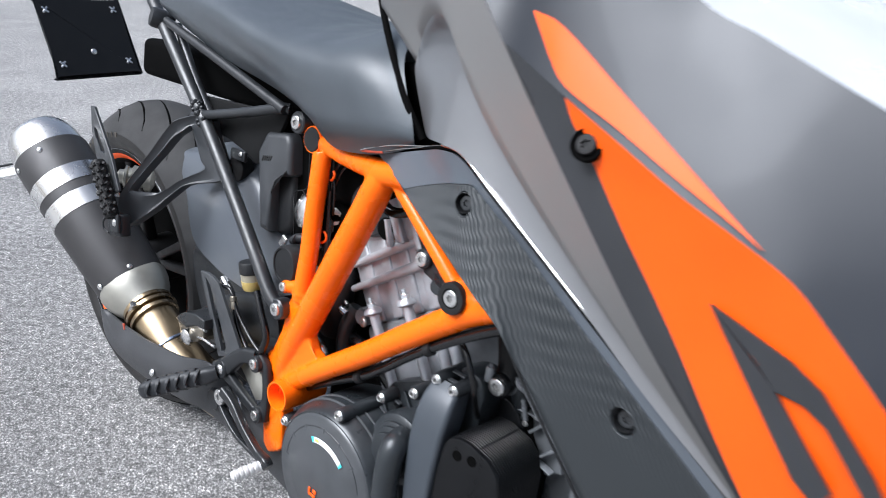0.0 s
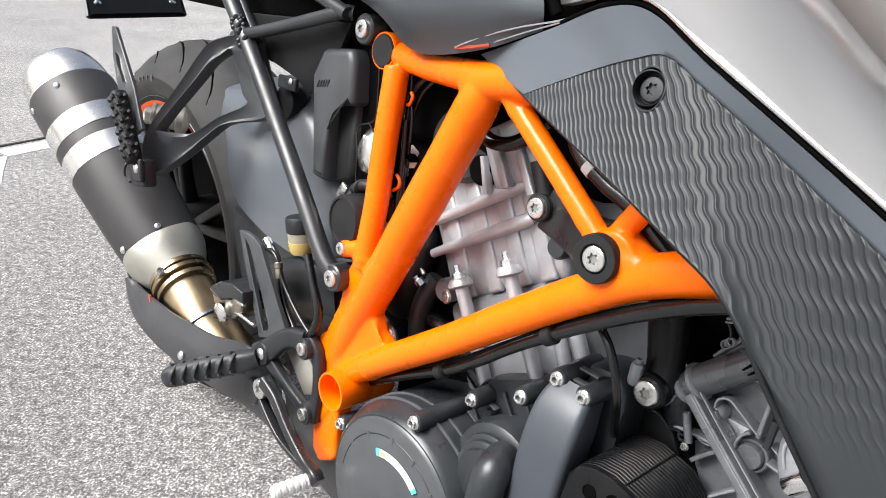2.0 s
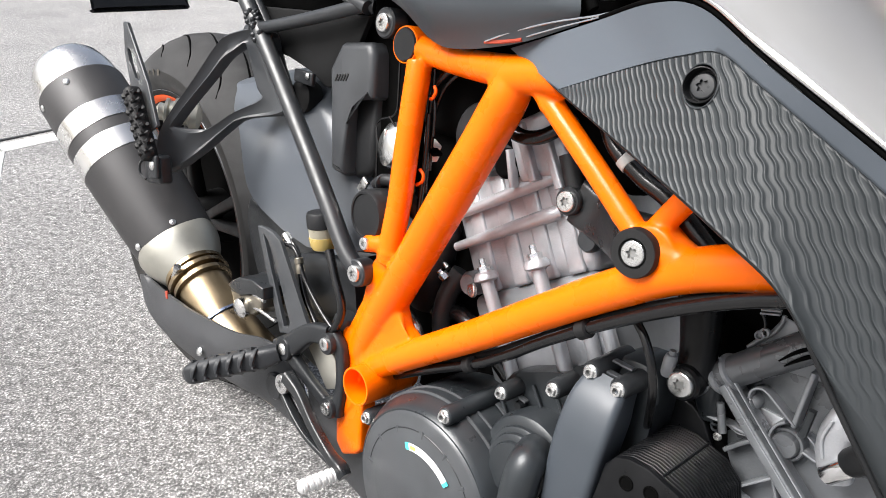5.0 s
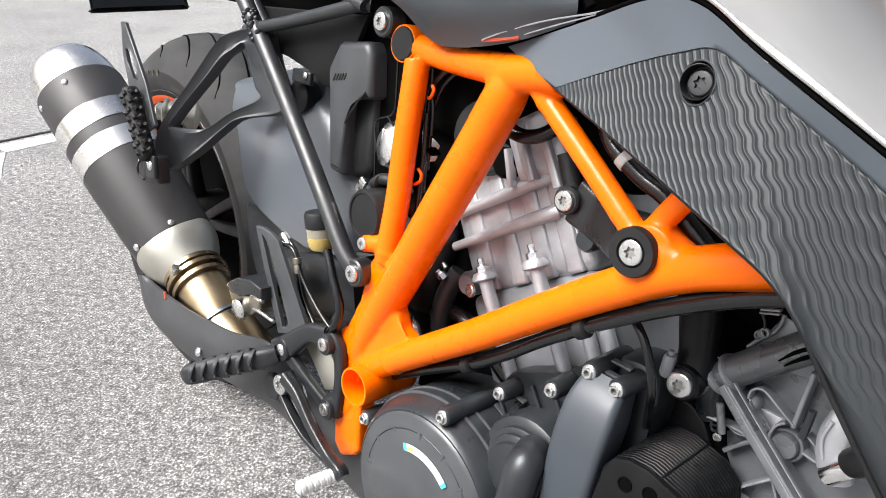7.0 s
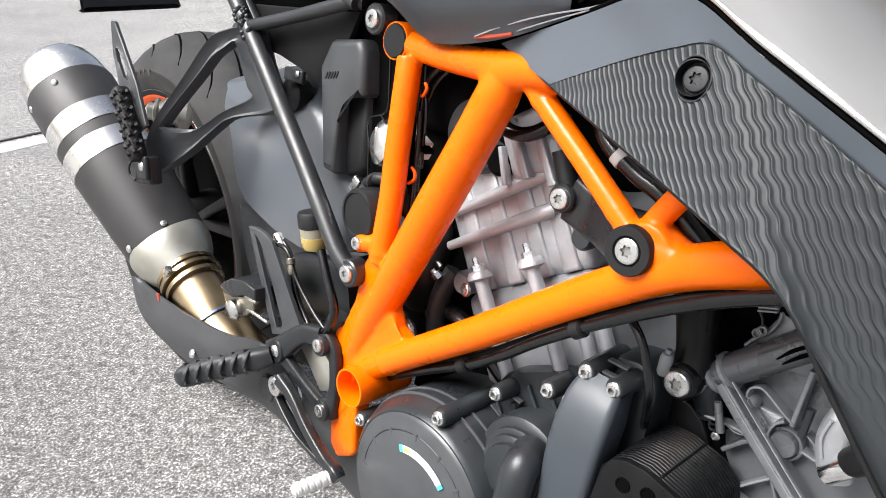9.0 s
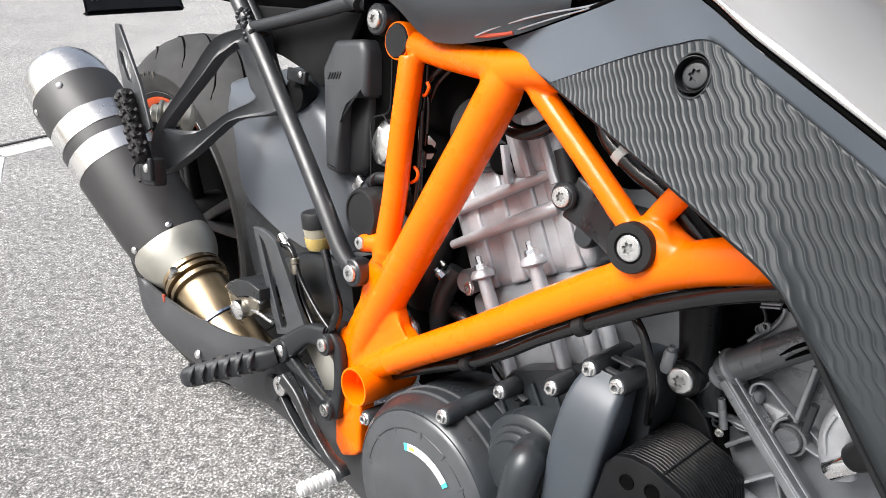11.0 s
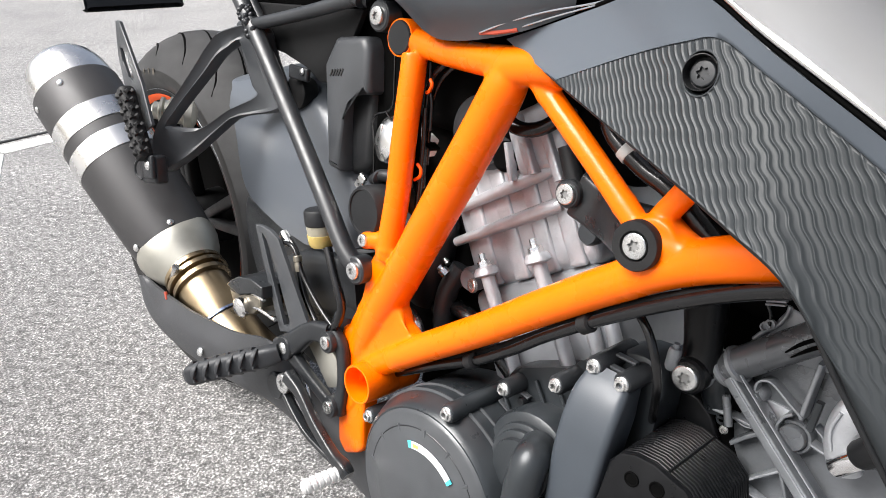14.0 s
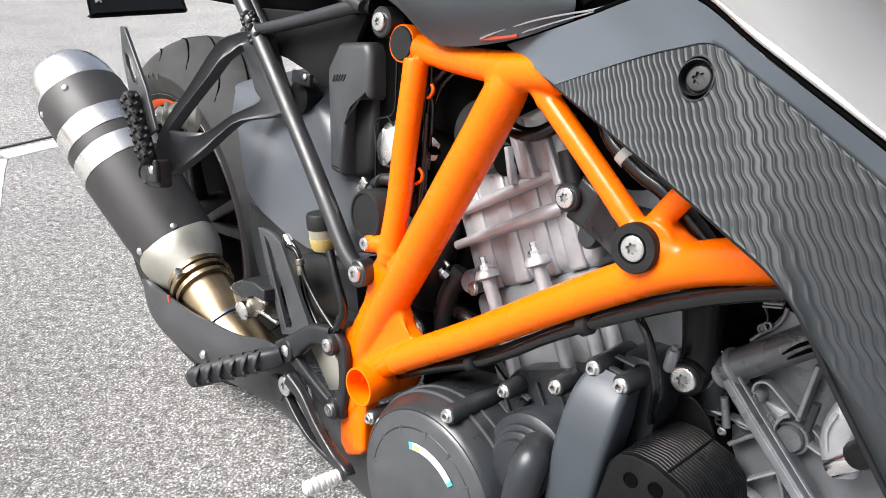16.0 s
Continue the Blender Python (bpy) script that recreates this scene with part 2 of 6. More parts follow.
def spline(pts, n=6):
    """Catmull-Rom curve through pts (tuples of any length)."""
    p = [np.array(q, float) for q in pts]
    if len(p) < 3:
        return p
    p = [2 * p[0] - p[1]] + p + [2 * p[-1] - p[-2]]
    out = []
    for i in range(1, len(p) - 2):
        for k in range(n):
            t = k / n
            out.append(0.5 * (2 * p[i] + (p[i + 1] - p[i - 1]) * t + (2 * p[i - 1] - 5 * p[i] + 4 * p[i + 1] - p[i + 2]) * t * t
                              + (3 * p[i] - p[i - 1] - 3 * p[i + 1] + p[i + 2]) * t ** 3))
    out.append(p[-2])
    return out


def rings_to_mesh(bm, rings, closed=True, caps=True):
    rows = [[bm.verts.new(v) for v in ring] for ring in rings]
    n = len(rows[0])
    for a, b in zip(rows, rows[1:]):
        for i in range(n if closed else n - 1):
            j = (i + 1) % n
            bm.faces.new((a[i], a[j], b[j], b[i]))
    if caps and closed:
        bm.faces.new(rows[0][::-1])
        bm.faces.new(rows[-1])
    return rows


def sweep(pts, section, side=(0, 1, 0), smooth=6, caps=True, bm=None):
    """Sweeps a section along a path. pts: x, y, z and a scale each (1 if left out). section: (across, along side) pairs."""
    bm = bm or bmesh.new()
    path = spline([tuple(p) + (1.0,) * (4 - len(p)) for p in pts], smooth)
    rings = []
    for i, q in enumerate(path):
        a, b = path[max(i - 1, 0)][:3], path[min(i + 1, len(path) - 1)][:3]
        t = Vector(b - a).normalized()
        s = Vector(side)
        s = (s - t * s.dot(t)).normalized()
        c = t.cross(s).normalized()
        rings.append([Vector(q[:3]) + (c * u + s * w) * q[3] for u, w in section])
    rings_to_mesh(bm, rings, caps=caps)
    return bm


def circle(r, n=20, e=1.0):
    return [(r * math.cos(2 * math.pi * i / n), r * e * math.sin(2 * math.pi * i / n)) for i in range(n)]


def rounded(w, d, r, k=3):
    """Rounded rectangle w across and d along the side direction."""
    out = []
    r = min(r, w / 2 * 0.99, d / 2 * 0.99)
    for cx, cy, a0 in ((w / 2 - r, d / 2 - r, 0), (-w / 2 + r, d / 2 - r, 90), (-w / 2 + r, -d / 2 + r, 180), (w / 2 - r, -d / 2 + r, 270)):
        for i in range(k + 1):
            a = radians(a0 + 90 * i / k)
            out.append((cx + r * math.cos(a), cy + r * math.sin(a)))
    return out


def tube(pts, r, n=20, smooth=6, side=(0, 1, 0.13), bm=None):
    return sweep(pts, circle(r, n), side, smooth, bm=bm)


def lathe(profile, origin, axis, n=32, bm=None, e=1.0, up=(0, 0, 1), caps=True):
    """Turns (radius, height) pairs round axis from origin. e: ratio of the second diameter."""
    bm = bm or bmesh.new()
    ax = Vector(axis).normalized()
    s = Vector(up)
    s = (s - ax * s.dot(ax))
    s = s.normalized() if s.length > 1e-3 else ax.orthogonal().normalized()
    c = ax.cross(s)
    o = Vector(origin)
    rings = [[o + ax * h + (c * math.cos(2 * math.pi * i / n) + s * math.sin(2 * math.pi * i / n) * e) * max(r, 1e-5) for i in range(n)] for r, h in profile]
    rings_to_mesh(bm, rings, caps=caps)
    bmesh.ops.remove_doubles(bm, verts=bm.verts, dist=2e-6)
    return bm


def plate(outline, y0, y1, bevel=0.0015, rise=None, seg=2):
    """Extrudes an outline of (x, z) pairs from y0 to y1 (y0 outermost). rise(x, z) shifts y."""
    bm = bmesh.new()
    rise = rise or (lambda x, z: 0.0)
    a = [bm.verts.new((x, y0 + rise(x, z), z)) for x, z in outline]
    b = [bm.verts.new((x, y1 + rise(x, z), z)) for x, z in outline]
    n = len(a)
    fa = bm.faces.new(a)
    bm.faces.new(b[::-1])
    for i in range(n):
        bm.faces.new((a[i], b[i], b[(i + 1) % n], a[(i + 1) % n]))
    if bevel:
        bmesh.ops.bevel(bm, geom=list(fa.edges), offset=bevel, segments=seg, affect="EDGES", profile=0.5)
    return bm


def loop2d(pts, n=4):
    """A closed smooth outline through (x, z) pairs."""
    q = list(pts)
    s = spline([q[-1]] + q + [q[0], q[1]], n)
    return [tuple(v) for v in s[n:-n - 1]]


def box(cx, cy, cz, sx, sy, sz, bevel=0.003, rot=None, seg=3, bm=None):
    tmp = bmesh.new()
    bmesh.ops.create_cube(tmp, size=1, matrix=Matrix.Diagonal((sx, sy, sz, 1)))
    if bevel:
        bmesh.ops.bevel(tmp, geom=list(tmp.edges), offset=bevel, segments=seg, affect="EDGES", profile=0.5)
    m = Matrix.Translation((cx, cy, cz)) @ (rot.to_4x4() if rot else Matrix())
    bmesh.ops.transform(tmp, matrix=m, verts=tmp.verts)
    if bm is None:
        return tmp
    return join(bm, tmp)


def join(bm, *others):
    for o in others:
        me = bpy.data.meshes.new("tmp")
        o.to_mesh(me)
        bm.from_mesh(me)
        bpy.data.meshes.remove(me)
        o.free()
    return bm


def loft(curves, thick=0.003, across=8, along=24, normal=(0, 1, 0), smooth_across=True):
    """A curved sheet through guide curves (lists of points), with thickness along normal."""
    bm = bmesh.new()
    grid = []
    fine = []
    for c in curves:
        s = spline(c, 12)
        idx = np.linspace(0, len(s) - 1, along + 1)
        fine.append([s[int(i)] * (1 - i % 1) + s[min(int(i) + 1, len(s) - 1)] * (i % 1) for i in idx])
    for j in range(along + 1):
        col = [f[j] for f in fine]
        grid.append(spline(col, across) if smooth_across else [col[k] * (1 - t / across) + col[k + 1] * (t / across) for k in range(len(col) - 1) for t in range(across)] + [col[-1]])
    top = [[bm.verts.new(v) for v in row] for row in grid]
    nv = np.array(normal, float) * thick
    bot = [[bm.verts.new(v + nv) for v in row] for row in grid]
    J, K = len(top), len(top[0])
    for j in range(J - 1):
        for k in range(K - 1):
            bm.faces.new((top[j][k], top[j + 1][k], top[j + 1][k + 1], top[j][k + 1]))
            bm.faces.new((bot[j][k], bot[j][k + 1], bot[j + 1][k + 1], bot[j + 1][k]))
    for j in range(J - 1):
        for k in (0, K - 1):
            bm.faces.new((top[j][k], top[j + 1][k], bot[j + 1][k], bot[j][k]))
    for k in range(K - 1):
        for j in (0, J - 1):
            bm.faces.new((top[j][k], top[j][k + 1], bot[j][k + 1], bot[j][k]))
    return bm


# ---- bolts: built once for each kind, the heads share their meshes ----
def turn_to(axis):
    return Vector((0, 0, 1)).rotation_difference(Vector(axis).normalized()).to_matrix().to_4x4()


BOLT_MESH = {}


def bolt_mesh(kind):
    if kind in BOLT_MESH:
        return BOLT_MESH[kind]
    bm = bmesh.new()
    if kind == "torx":  # pan head, radius 1, with a star socket
        rows = []
        star = [(0.40 + 0.10 * math.cos(6 * 2 * math.pi * i / 24)) for i in range(24)]
        prof = [(1.0, -0.05), (1.0, 0.26), (0.96, 0.36), (0.88, 0.42), (0.60, 0.45)]
        for r, h in prof:
            rows.append([(r * math.cos(2 * math.pi * i / 24), r * math.sin(2 * math.pi * i / 24), h) for i in range(24)])
        for k, h in ((1.06, 0.45), (1.0, 0.40), (0.95, 0.20)):
            rows.append([(k * star[i] * math.cos(2 * math.pi * i / 24), k * star[i] * math.sin(2 * math.pi * i / 24), h) for i in range(24)])
        rings_to_mesh(bm, rows)
    elif kind == "flange":  # hexagon head on a round flange
        rows = []
        hexa = [1 / max(abs(math.cos(2 * math.pi * i / 24 - math.pi / 3 * k)) for k in range(6)) for i in range(24)]
        for r, h in ((1.0, -0.05), (1.0, 0.16), (0.9, 0.26)):
            rows.append([(r * math.cos(2 * math.pi * i / 24), r * math.sin(2 * math.pi * i / 24), h) for i in range(24)])
        for r, h in ((0.68, 0.3), (0.68, 0.66), (0.63, 0.72)):
            rows.append([(r * hexa[i] * math.cos(2 * math.pi * i / 24), r * hexa[i] * math.sin(2 * math.pi * i / 24), h) for i in range(24)])
        for r, h in ((0.44, 0.72), (0.40, 0.66), (0.38, 0.10)):
            rows.append([(r * math.cos(2 * math.pi * i / 24), r * math.sin(2 * math.pi * i / 24), h) for i in range(24)])
        rings_to_mesh(bm, rows)
    else:  # domed rivet or button
        lathe([(1.0, -0.05), (1.0, 0.1), (0.85, 0.28), (0.5, 0.42), (0.001, 0.47)], (0, 0, 0), (0, 0, 1), 16, bm)
    me = bpy.data.meshes.new("bolt_" + kind)
    bmesh.ops.recalc_face_normals(bm, faces=bm.faces)
    if kind != "dome":  # the socket's shade is put into a darker second material
        for f in bm.faces:
            c = f.calc_center_median()
            f.material_index = int(math.hypot(c.x, c.y) < 0.52 and -0.03 < c.z < (0.40 if kind == "torx" else 0.6))
    bm.to_mesh(me)
    bm.free()
    me.polygons.foreach_set("use_smooth", [True] * len(me.polygons))
    me.set_sharp_from_angle(angle=radians(30))
    BOLT_MESH[kind] = me
    return me


def bolt(pos, r, parent, kind="torx", axis=(0, -1, 0), material=None, name="bolt", spin=0.0):
    material = material or ZINC
    key = kind + material.name
    if key not in BOLT_MESH:
        me = bolt_mesh(kind).copy()
        me.materials.append(material)
        me.materials.append(SOCKET if material is ZINC else material)
        BOLT_MESH[key] = me
    ob = new(name, BOLT_MESH[key])
    ob.parent = parent
    ob.matrix_basis = Matrix.Translation(pos) @ turn_to(axis) @ Matrix.Rotation(radians(spin), 4, "Z") @ Matrix.Scale(r, 4)
    return ob


OUT = (0, -1, 0)  # outward on the machine's right-hand side


# ---- ground ----
def ground():
    bm = bmesh.new()
    bmesh.ops.create_grid(bm, x_segments=8, y_segments=8, size=1500)
    g = part("ground", bm, ASPHALT, None)
    tagged(g, "worn grey asphalt with pale and dark stones", "ground", kind="structure")


ground()


def road_line(name, a, b, width, label):
    a, b = Vector((*a, 0)), Vector((*b, 0))
    t = (b - a).normalized()
    s = Vector((-t.y, t.x, 0)) * width / 2
    bm = bmesh.new()
    n = 40
    rng = random.Random(5)
    rows = []
    for i in range(n + 1):
        c = a + (b - a) * i / n
        w0, w1 = (1 + rng.uniform(-0.05, 0.05) for _ in range(2))
        rows.append([c - s * w0 + Vector((0, 0, 0.0005)), c - s * w0 * 0.97 + Vector((0, 0, 0.003)), c + s * w1 * 0.97 + Vector((0, 0, 0.003)), c + s * w1 + Vector((0, 0, 0.0005))])
    rings_to_mesh(bm, rows, closed=False, caps=False)
    return tagged(part(name, bm, LINE_PAINT, None), label, "road marking", kind="structure")


road_line("parking_line", (-1.90, 2.50), (-0.9, 4.15), 0.10, "worn white painted parking line on the asphalt")
road_line("parking_line_2", (-1.885, 2.45), (-1.2, 1.41), 0.07, "worn white painted line at the parking bay's side")

seam = road_line("asphalt_joint", (-1.985, 2.545), (-0.965, 4.21), 0.02, "dark tarred joint in the asphalt")
seam.data.materials[0] = RUBBER

# ---- the motorcycle, standing on its side stand and leaning to its left ----
# local axes: x ahead, y to the machine's left, z up in its own lean; the origin is where the rear tyre touches the ground
bike = new("motorcycle")
bike.matrix_world = Matrix(((0.76604, 0.63397, 0.10609, -0.5657), (-0.64279, 0.75554, 0.12644, 1.2308), (0.0, -0.16505, 0.98629, 0.0074), (0, 0, 0, 1)))
tagged(bike, "sport touring motorcycle with orange trellis frame, parked on asphalt", "motorcycle")


# rear wheel
WHEEL = Matrix(((0.96797, 0.00782, 0.00071, -0.07028), (-0.00775, 0.96526, -0.07241, 0.06581), (-0.0013, 0.07241, 0.96529, 0.01617), (0, 0, 0, 1)))


def wheel():
    C = (0, 0, 0.318)
    half = ((0.0, 0.318), (0.02, 0.3163), (0.04, 0.3095), (0.058, 0.2985), (0.073, 0.285), (0.085, 0.270), (0.0925, 0.257), (0.095, 0.248), (0.0925, 0.239), (0.087, 0.2305), (0.081, 0.222))
    tread = [p for p in half if p[1] > 0.25]
    prof = [(r, -h) for h, r in tread[::-1]] + [(r, h) for h, r in half[1:]]
    tyre = part("tyre", lathe(prof, C, (0, 1, 0), 128, caps=False), TYRE, bike, "worn black sport tyre with diagonal grooves", 50, WHEEL)
    wall = [(r, -h) for h, r in half if r < 0.26] + [(0.2235, -0.0785)]
    part("sidewall", lathe(wall, C, (0, 1, 0), 128, caps=False), SIDEWALL, tyre, "smooth black sidewall", 50)
    # grooves: thin black inlays on the crown, in place of the grooves' shade
    for k in range(18):
        a0 = 2 * math.pi * k / 18
        pts = []
        for j in range(7):
            s = -0.078 + 0.075 * j / 6
            r = np.interp(-s, [h for h, q in half], [q for h, q in half]) + 0.0002
            a = a0 + 0.62 * (j / 6) ** 1.3
            pts.append((r * math.cos(a), s, 0.318 + r * math.sin(a), 1 - 0.6 * abs(j / 3 - 1) ** 2))
        part("tread_groove", sweep(pts, rounded(0.0045, 0.0018, 0.0006, 1), (0, 0.3, 1), 3), VOID, tyre)
    # moulded sidewall lettering, worn to plain bars
    for k in range(9):
        a = radians(96 + 4.2 * k)
        c = Vector((0.2545 * math.cos(a), -0.0938, 0.318 + 0.2545 * math.sin(a)))
        part("sidewall_bar", box(*c, 0.0035 + 0.004 * (k % 3 == 0), 0.0012, 0.011, 0.0004, Euler((0, math.pi / 2 - a, 0)).to_matrix(), 1), LETTER, tyre)
    prof = [(0.205, -0.07), (0.216, -0.083), (0.2275, -0.086), (0.2285, -0.083), (0.222, -0.078), (0.218, -0.06), (0.2, -0.04), (0.195, 0.0), (0.2, 0.04), (0.218, 0.06), (0.2285, 0.083), (0.2275, 0.086), (0.2, 0.075), (0.188, 0.0)]
    bm = bmesh.new()
    n = 96
    rings = [[(r * math.cos(2 * math.pi * i / n), h, 0.318 + r * math.sin(2 * math.pi * i / n)) for i in range(n)] for r, h in prof + prof[:1]]
    rings_to_mesh(bm, rings, caps=False)
    bmesh.ops.remove_doubles(bm, verts=bm.verts, dist=1e-5)
    rim = part("rim", bm, TAIL, bike, "black cast alloy rim with an orange stripe", 38, WHEEL)
    # pinstripe of bright edge and the orange stripe segments
    bm = bmesh.new()
    rings = [[(r * math.cos(2 * math.pi * i / n), h, 0.318 + r * math.sin(2 * math.pi * i / n)) for i in range(n)] for r, h in ((0.2262, -0.0862), (0.2268, -0.0866), (0.2271, -0.0862))]
    rings_to_mesh(bm, rings, caps=False)
    part("rim_edge", bm, ENGINE_GREY, rim)
    for a0, a1 in ((62, 122), (182, 242), (302, 362)):
        bm = bmesh.new()
        rings = [[(r * math.cos(radians(a0 + (a1 - a0) * i / 24)), h, 0.318 + r * math.sin(radians(a0 + (a1 - a0) * i / 24))) for i in range(25)] for r, h in ((0.2085, -0.0765), (0.214, -0.0822), (0.2185, -0.0845))]
        rings_to_mesh(bm, rings, closed=False, caps=False)
        part("rim_stripe", bm, ORANGE_DECAL, rim, "orange rim stripe")
    # black disc added behind the spokes for the dark inside the wheel
    part("wheel_gap_disc", lathe([(0.0, 0.0), (0.19, 0.0), (0.192, 0.004), (0.19, 0.008), (0.0, 0.01)], (0, 0.0, 0.318), (0, 1, 0), 48), VOID, rim)
    part("hub", lathe([(0.0, -0.07), (0.03, -0.07), (0.045, -0.06), (0.05, 0.0), (0.045, 0.06), (0.02, 0.07), (0, 0.07)], C, (0, 1, 0), 32), TAIL, rim)
    for k in range(5):
        for d in (-0.13, 0.13):
            a = 2 * math.pi * k / 5 + 0.35
            p0 = (0.04 * math.cos(a), -0.045, 0.318 + 0.04 * math.sin(a))
            p1 = (0.12 * math.cos(a + d * 0.9), -0.058, 0.318 + 0.12 * math.sin(a + d * 0.9))
            p2 = (0.2 * math.cos(a + d), -0.06, 0.318 + 0.2 * math.sin(a + d))
            part("spoke", sweep([p0 + (1.3,), p1, p2 + (1.2,)], rounded(0.016, 0.022, 0.005), (0, 1, 0), 4), TAIL, rim)


wheel()


# swing arm and the guard over it
def swingarm():
    arm = part("swing_arm", sweep([(0.0, 0.1, 0.318, 1.0), (0.2, 0.1, 0.36, 1.1), (0.36, 0.02, 0.39, 1.2), (0.52, 0.0, 0.4, 1.2)], rounded(0.08, 0.05, 0.015), (0, 1, 0), 6), BLACK_CAST, bike, "black cast swing arm")
    part("crosspiece", sweep([(0.3, -0.085, 0.345, 0.8), (0.4, -0.09, 0.4, 1), (0.5, -0.09, 0.43, 1)], rounded(0.075, 0.05, 0.015), (0, 1, 0), 6), BLACK_CAST, arm)
    # satin side guard: its outer face, then the sheet that turns over the tyre
    g = loft([[(0.2020, -0.0980, 0.5643), (0.2213, -0.1000, 0.5406), (0.2561, -0.1030, 0.4740), (0.3338, -0.1080, 0.4526), (0.4021, -0.1120, 0.4490)],
              [(0.1964, -0.0920, 0.5840), (0.29, -0.104, 0.57), (0.345, -0.11, 0.53), (0.40, -0.112, 0.495), (0.46, -0.113, 0.46)],
              [(0.1872, -0.0750, 0.5992), (0.345, -0.09, 0.61), (0.41, -0.098, 0.58), (0.455, -0.1, 0.54), (0.5, -0.1, 0.48)],
              [(0.28, -0.02, 0.635), (0.37, -0.03, 0.63), (0.44, -0.04, 0.605), (0.49, -0.04, 0.56), (0.53, -0.04, 0.5)]],
             0.003, 6, 24, (0, 1, -0.3))
    part("rear_guard", g, GUARD_PLASTIC, bike, "grey satin plastic guard ahead of the rear tyre", 60)
    part("guard_lower", plate(loop2d([(0.25, 0.46), (0.33, 0.445), (0.45, 0.43), (0.50, 0.36), (0.44, 0.30), (0.33, 0.33), (0.27, 0.39)]), -0.098, -0.08, 0.004), BLACK_CAST, bike, "black plastic chain-side guard")
    part("shock_tube", lathe([(0.02, 0), (0.022, 0.01), (0.022, 0.09), (0.016, 0.1)], (0.56, -0.07, 0.44), (0.2, -0.2, 1), 24), BLACK_CAST, bike)


swingarm()


# trellis frame
def frame_():
    tubes = []

    def t(pts, r, n=22):
        tubes.append(tube(pts, r, n))

    tubes.append(sweep([(0.5368, -0.1270, 0.3850, 1.00), (0.5576, -0.1310, 0.4290, 1.05), (0.5815, -0.1350, 0.4719, 1.06), (0.6056, -0.1390, 0.5161, 1.06), (0.6386, -0.1440, 0.5775, 1.05), (0.6669, -0.1480, 0.6304, 1.00), (0.6863, -0.1508, 0.6686, 0.96), (0.6939, -0.1510, 0.6896, 0.70)], circle(0.0168, 28), (0, 1, 0), 6))
    t([(0.5670, -0.1370, 0.4938), (0.5678, -0.1360, 0.5188), (0.5689, -0.1340, 0.5564), (0.5660, -0.1310, 0.6068), (0.5635, -0.1270, 0.6554), (0.5606, -0.1240, 0.6764)], 0.0114)
    t([(0.545, -0.112, 0.686), (0.61, -0.133, 0.684, 1.0), (0.681, -0.150, 0.686, 1.1), (0.74, -0.158, 0.691, 1.25)], 0.0112)
    t([(0.7080, -0.1515, 0.6880), (0.7243, -0.1530, 0.6740), (0.7671, -0.1570, 0.6441), (0.8067, -0.1600, 0.6152), (0.8181, -0.1605, 0.6064)], 0.0083)
    t([(0.5575, -0.1310, 0.3783), (0.6197, -0.1360, 0.4249), (0.6905, -0.1405, 0.4772), (0.7442, -0.1460, 0.5190), (0.7899, -0.1520, 0.5540), (0.8140, -0.1555, 0.5715), (0.8323, -0.1580, 0.5848), (0.8513, -0.1605, 0.5964), (0.8789, -0.1650, 0.6098), (0.9378, -0.1720, 0.6328)], 0.0137, 26)
    t([(0.8194, -0.1570, 0.6012), (0.8272, -0.1590, 0.6147), (0.8355, -0.1610, 0.6282), (0.8483, -0.1650, 0.6474)], 0.0079)
    t([(0.5655, -0.09, 0.368), (0.5655, -0.105, 0.368), (0.5655, -0.122, 0.368)], 0.0185, 32)
    t([(0.5402, -0.06, 0.687), (0.5402, -0.09, 0.687), (0.5402, -0.1205, 0.687)], 0.0158, 30)
    # webs, tabs and bosses
    tubes.append(plate([(0.5420, 0.4293), (0.5780, 0.4677), (0.5949, 0.4543), (0.6018, 0.4425), (0.6155, 0.4362), (0.5974, 0.4055), (0.5501, 0.3806)], -0.141, -0.125, 0.004))
    tubes.append(plate([(0.5420, 0.4293), (0.5780, 0.4677), (0.5949, 0.4543), (0.6018, 0.4425), (0.6155, 0.4362), (0.5974, 0.4055), (0.5501, 0.3806)], -0.141, -0.125, 0.004))
    tubes.append(plate([(0.5420, 0.4293), (0.5780, 0.4677), (0.5949, 0.4543), (0.6018, 0.4425), (0.6155, 0.4362), (0.5974, 0.4055), (0.5501, 0.3806)], -0.141, -0.125, 0.004))
    tubes.append(plate([(0.5361, 0.4257), (0.5596, 0.4429), (0.5764, 0.4342), (0.5867, 0.4229), (0.5996, 0.4147), (0.5845, 0.3979), (0.5443, 0.3763)], -0.136, -0.125, 0.004))
    tubes.append(plate([(0.5513, 0.4941), (0.5450, 0.4800), (0.5462, 0.4655), (0.5412, 0.4459), (0.5350, 0.4266), (0.5215, 0.4047), (0.5475, 0.4015), (0.5831, 0.4469), (0.5840, 0.4920)], -0.141, -0.127, 0.003))
    ax = Vector((0.0, -1, 0.0))
    tubes.append(plate([(0.530, 0.372), (0.560, 0.352), (0.560, 0.33), (0.563, 0.285), (0.556, 0.276), (0.536, 0.264), (0.523, 0.274), (0.519, 0.298), (0.522, 0.335)], -0.140, -0.122, 0.004))
    tubes.append(sweep([(0.5681, -0.1380, 0.5126), (0.5540, -0.1420, 0.5089), (0.5408, -0.1430, 0.5045)], circle(0.0084, 18), (0, 1, 0), 4))
    tubes.append(plate(loop2d([(0.548, 0.482), (0.572, 0.487), (0.592, 0.462), (0.585, 0.43), (0.562, 0.43), (0.548, 0.455)]), -0.142, -0.128, 0.004))
